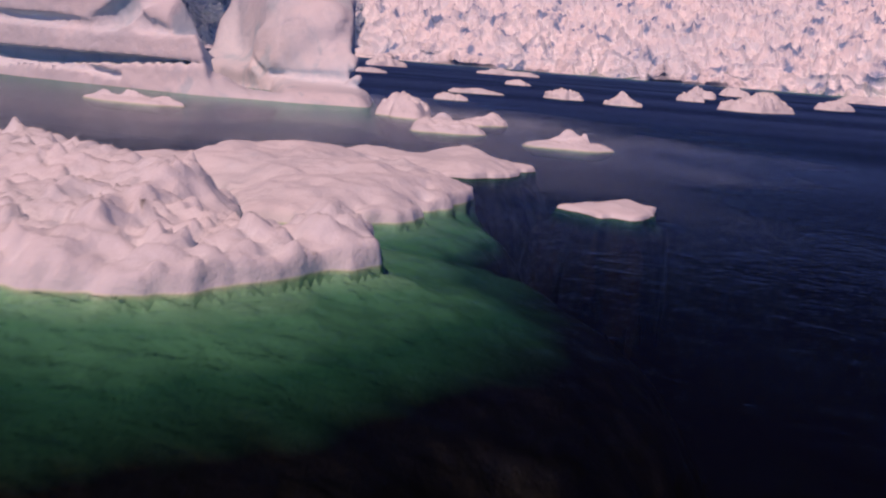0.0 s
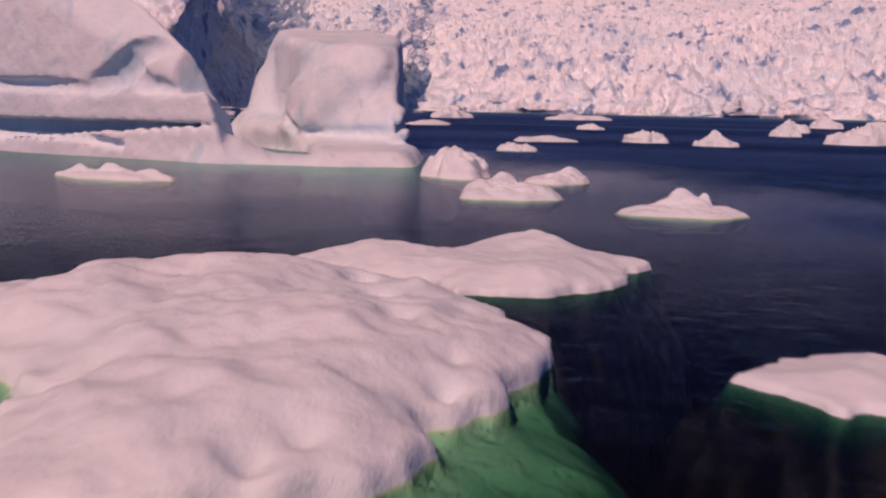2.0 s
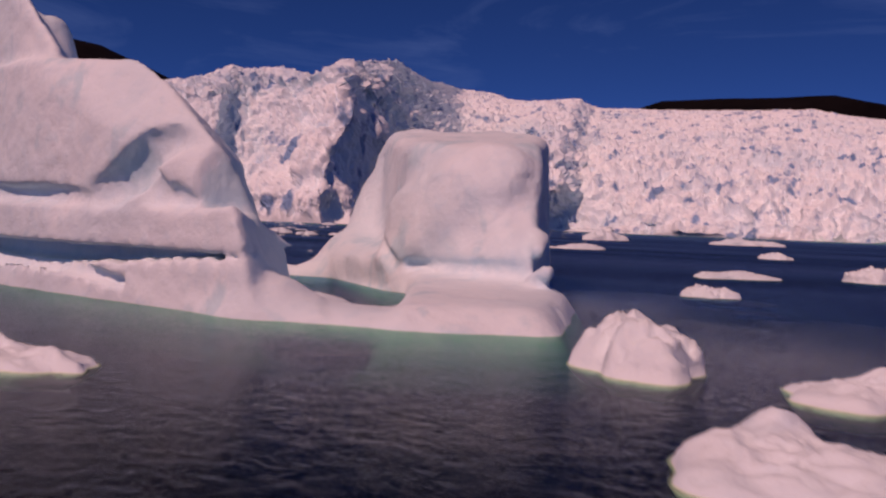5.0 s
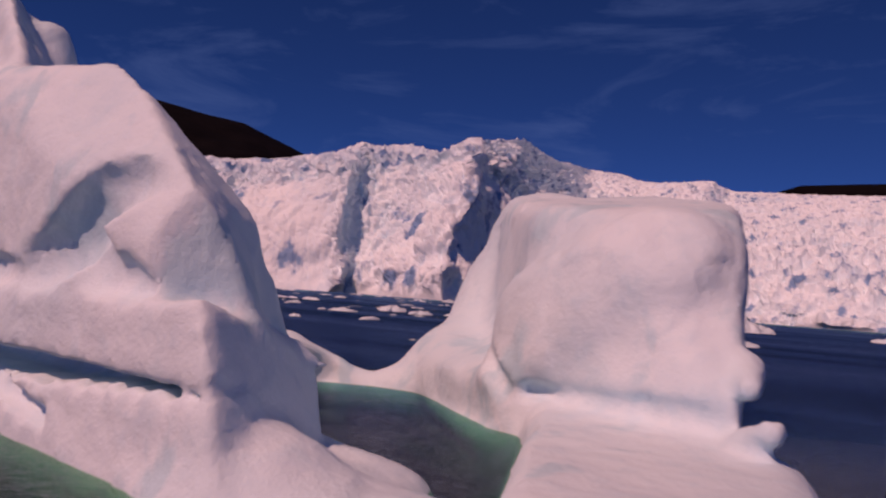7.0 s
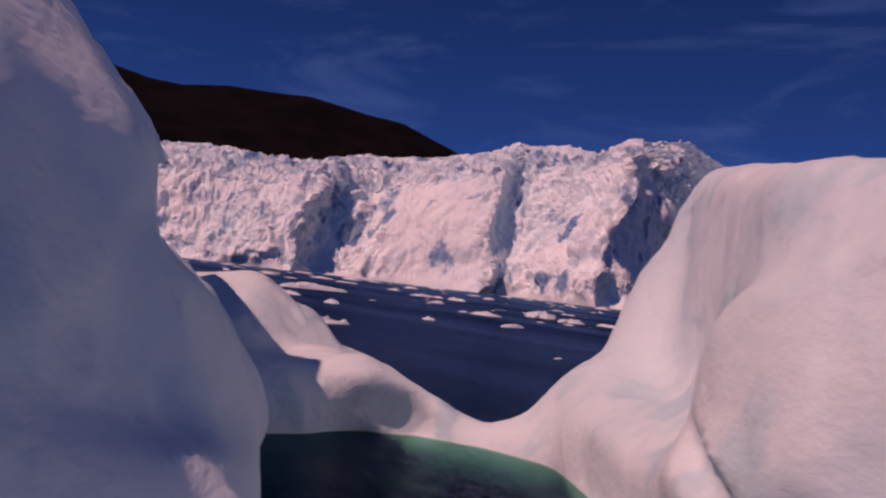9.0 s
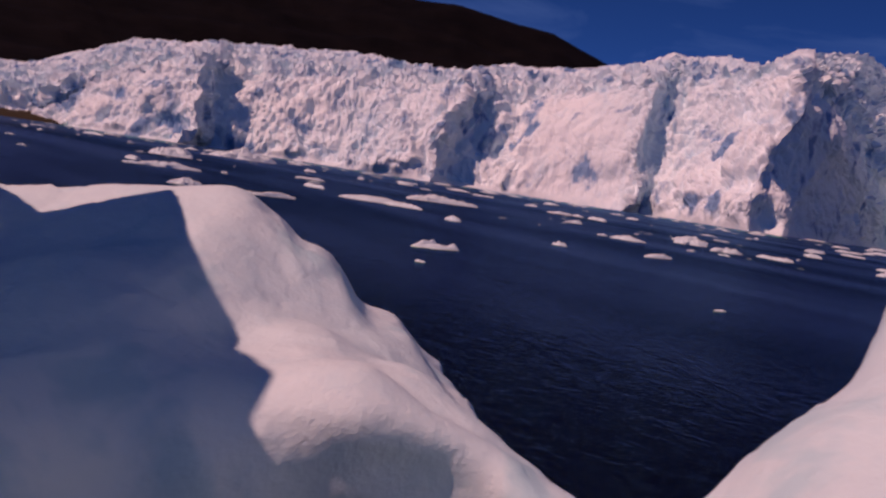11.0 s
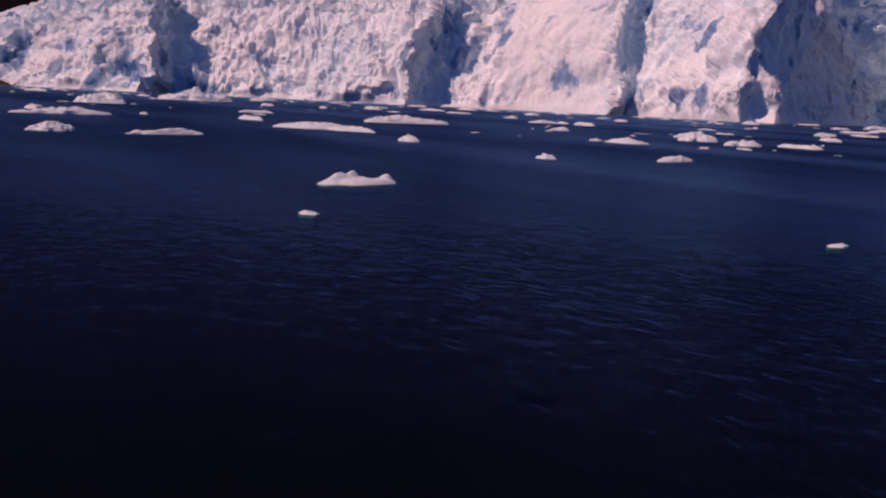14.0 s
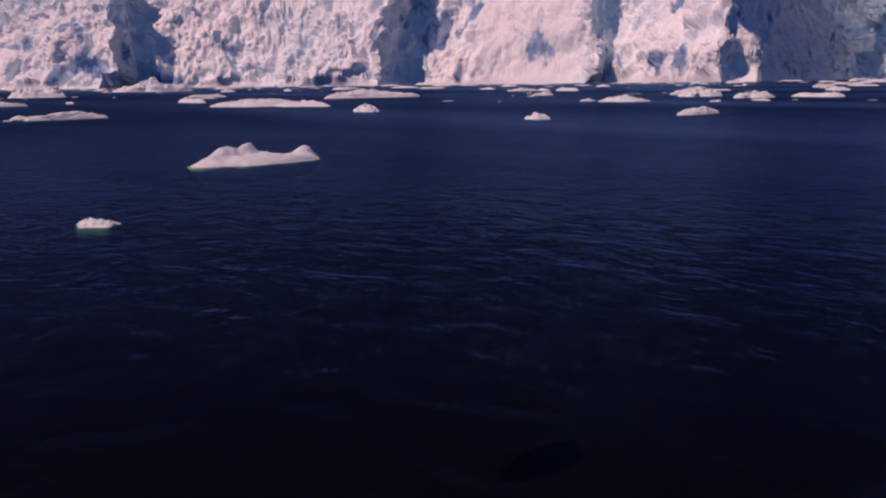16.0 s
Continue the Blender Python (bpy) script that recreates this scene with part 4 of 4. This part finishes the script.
# ---------------------------------------------------------------- floating ice farther out
def floe(center, size, heights, turn=0.0, seed=0, label="white drifting ice floe", rings=26, sides=72, jag=0.36, knobs=(), material=None, category="ice floe"):
    """A floe: half sizes in x and y, height of its dome, and knobs (x, y, radius, height) in parts of the half size."""
    rng = np.random.default_rng(seed)
    th = np.linspace(0, 2 * math.pi, sides, endpoint=False)
    ph = rng.uniform(0, 6.28, 6)
    edge = 1 + jag * sum(np.sin(k * th + ph[k - 2]) / k for k in range(2, 8))
    r = np.concatenate([np.linspace(0.04, 1, rings), [1.03, 0.97, 0.8]])
    Rr, Th = np.meshgrid(r, th, indexing="ij")
    E = edge[None, :] * Rr
    x, y = np.cos(Th) * E, np.sin(Th) * E
    inside = np.clip(Rr, 0, 1)
    dome = (1 - inside**3.0) ** 0.75
    heights = heights * (1.3 if material else 0.70)
    z = heights * (0.20 * (inside < 1) * dome**0.3 + 0.46 * (1 - inside**3.4))
    if not material:
        knobs = [(rng.uniform(-0.6, 0.6), rng.uniform(-0.5, 0.5), rng.uniform(0.16, 0.4), heights * rng.uniform(0.08, 0.42)) for _ in range(4)]
    for kx, ky, kr, kh in knobs:
        z = z + kh * np.exp(-(((x - kx) ** 2 + (y - ky) ** 2) / kr**2)) * dome**0.4
    P = np.stack([x * size[0], y * size[1], z * 0 + seed * 3.7], -1).reshape(-1, 3)
    step = min(size) * 0.8
    z = z + heights * 0.26 * (fractal(P / step, seed + 5, 4, 0.5)).reshape(z.shape) * dome**0.5
    z = z + heights * (0.11 if material else 0.28) * (ridged(P / (step * 0.3), seed + 25, 3)).reshape(z.shape) * dome**0.3
    z = np.where(Rr > 0.995, np.minimum(z, 0.10), np.maximum(z, 0.06))
    z[-2], z[-1] = -0.22, -0.6
    v = np.stack([x * size[0], y * size[1], z], -1).reshape(-1, 3)
    wob = fractal(v / (step * 0.5), seed + 15, 3) * min(size) * 0.05
    v[:, 0] += wob
    v[:, 1] += np.roll(wob, 7)
    v = np.vstack([v, [(0, 0, v[:sides, 2].mean())]])
    nr = len(r)
    i = np.arange(nr - 1)[:, None] * sides + np.arange(sides)[None]
    j = np.arange(nr - 1)[:, None] * sides + (np.arange(sides)[None] + 1) % sides
    quads = np.stack([i, i + sides, j + sides, j], -1).reshape(-1, 4).tolist()
    tip = len(v) - 1
    quads += [[tip, k, (k + 1) % sides] for k in range(sides)]
    me = bpy.data.meshes.new("ice_floe")
    me.from_pydata(v.tolist(), [], quads)
    me.polygons.foreach_set("use_smooth", np.full(len(me.polygons), True))
    me.materials.append(material or MAT_BRASH)
    me.update()
    ob = new("ice_floe", me)
    ob.matrix_world = pose(center[0], center[1], 0, 0, 0, turn)
    return tagged(ob, label, category, "floes")


# the group between the flat floe and the iceberg
floe((-7.3, 77.3), (2.05, 2.3), 1.55, 10, 1, "domed white ice floe with a rough snowy crest", jag=0.22, knobs=[(-0.2, 0.1, 0.3, 0.25), (0.25, -0.2, 0.2, 0.15), (0.5, 0.3, 0.15, 0.12)], material=MAT_FLOE)
floe((-1.8, 66.4), (2.4, 2.0), 0.62, 8, 2, "smooth white ice floe with a rounded knob", jag=0.18, knobs=[(-0.15, 0.72, 0.26, 0.95), (-0.65, 0.1, 0.3, 0.25), (0.45, -0.3, 0.35, 0.12)], material=MAT_FLOE)
floe((-0.9, 76.2), (1.9, 2.0), 0.5, 30, 3, "small white ice floe behind a larger one", jag=0.2, knobs=[(0.5, 0.1, 0.35, 0.35), (-0.3, -0.2, 0.2, 0.2)], material=MAT_FLOE)
floe((6.5, 62.8), (2.65, 1.6), 0.34, 5, 4, "jagged white ice floe with two upright spikes", jag=0.2, knobs=[(-0.05, 0.1, 0.17, 0.5), (-0.22, 0.05, 0.2, 0.25), (0.3, 0.1, 0.08, 0.45), (0.12, 0.0, 0.3, 0.25)], material=MAT_FLOE)
floe((-24.4, 66.7), (4.3, 1.3), 0.34, -4, 5, "long low white ice floe with a row of humps", jag=0.2, knobs=[(-0.55, 0, 0.16, 0.5), (-0.1, 0, 0.14, 0.35), (0.05, 0.1, 0.2, 0.25), (0.6, 0, 0.3, 0.35)], material=MAT_FLOE)
# open water towards the ice fall
for n, (cx, cy, hx, hy, hh, tt) in enumerate([
    (-10.2, 112.5, 1.9, 2.2, 1.1, 10), (-11.8, 141.5, 5.6, 2.6, 0.9, 32), (1.2, 148.5, 3.2, 3.0, 2.2, 0), (10.5, 142.5, 3.6, 2.6, 1.8, 20),
    (33.0, 167.0, 8.0, 5.0, 3.4, 50), (32.0, 245.0, 5.5, 4.0, 3.0, 50), (-14.0, 224.0, 3.4, 3.0, 1.5, 40), (-56.0, 235.0, 9.0, 5.0, 1.3, 60),
    (25.5, 205.0, 3.4, 3.0, 2.4, 30), (62.0, 235.0, 9.0, 5.0, 2.4, 50), (-95.0, 400.0, 12.0, 8.0, 4.5, 60), (52.0, 330.0, 7.0, 6.0, 3.4, 20),
    (-40.0, 420.0, 16.0, 8.0, 3.0, 30), (120.0, 420.0, 16.0, 9.0, 4.0, 30)]):
    floe((cx, cy), (hx * 0.85, hy * 0.85), hh, tt, 20 + n, "white drifting ice floe in open water")
# beyond the iceberg
floe((-96.1, 141.5), (2.9, 1.3), 0.26, 92, 41, "white ice floe with two low peaks", jag=0.12, knobs=[(-0.55, 0.1, 0.22, 0.45), (-0.2, 0, 0.12, 0.45), (0.7, 0.0, 0.2, 0.4)], material=MAT_FLOE)
for n, (cx, cy, hx, hy, hh, tt) in enumerate([
    (-84.3, 131.5, 0.55, 0.4, 0.3, 50), (-68.9, 147.9, 0.7, 0.4, 0.2, 80), (-148, 148.0, 4.6, 1.6, 1.0, 100), (-152, 137.0, 2.4, 2.0, 1.6, 80),
    (-209, 152.5, 7.0, 4.0, 1.4, 90), (-313, 189.0, 9.5, 6.0, 5.0, 100), (-172, 181.0, 8.6, 4.0, 1.7, 80), (-210, 225.0, 14.0, 5.0, 2.2, 90),
    (-445, 270.0, 15.0, 8.0, 7.0, 80), (-139.5, 176.0, 1.5, 1.2, 1.4, 40), (-113, 174.0, 1.0, 0.9, 0.8, 20), (-165, 270.0, 4.6, 3.0, 2.2, 80),
    (-152, 253.0, 4.6, 2.6, 2.2, 80), (-138, 247.0, 4.6, 2.0, 1.6, 80), (-188, 252.0, 3.0, 2.0, 1.2, 80), (-109, 189.5, 3.0, 1.6, 1.0, 90)]):
    floe((cx, cy), (hx * 0.9, hy * 0.7), hh * 0.7, tt, 50 + n, "white drifting ice floe before the glacier front")

# brash: small floes scattered before the front
rng = random.Random(5)
kinds = [floe((0, 0), (1.0, 0.8), 0.5, 0, 90 + k, "small piece of white brash ice on dark water", 10, 26, 0.45, category="brash ice") for k in range(6)]
for k, ob in enumerate(kinds):
    tagged(ob, group="brash ice")
placed = 0
while placed < 290:
    az, r = rng.uniform(16, 80), 170 + 720 * rng.random() ** 1.1
    if rng.random() > 0.25 + 0.75 * (r / 900) ** 1.5:
        continue
    q = radians(az)
    big = rng.choice((0.5, 0.7, 1.0, 1.4, 2.0, 3.4)) * (0.6 + r / 420)
    m = pose(HUB[0] - math.sin(q) * r, HUB[1] + math.cos(q) * r, -0.02, 0, 0, rng.uniform(0, 360))
    ob = kinds[placed] if placed < 6 else copy_thing(kinds[placed % 6], m)
    ob.matrix_world = m @ Matrix.Diagonal((big, big * rng.uniform(0.35, 0.8), big * rng.uniform(0.25, 0.6), 1))
    placed += 1
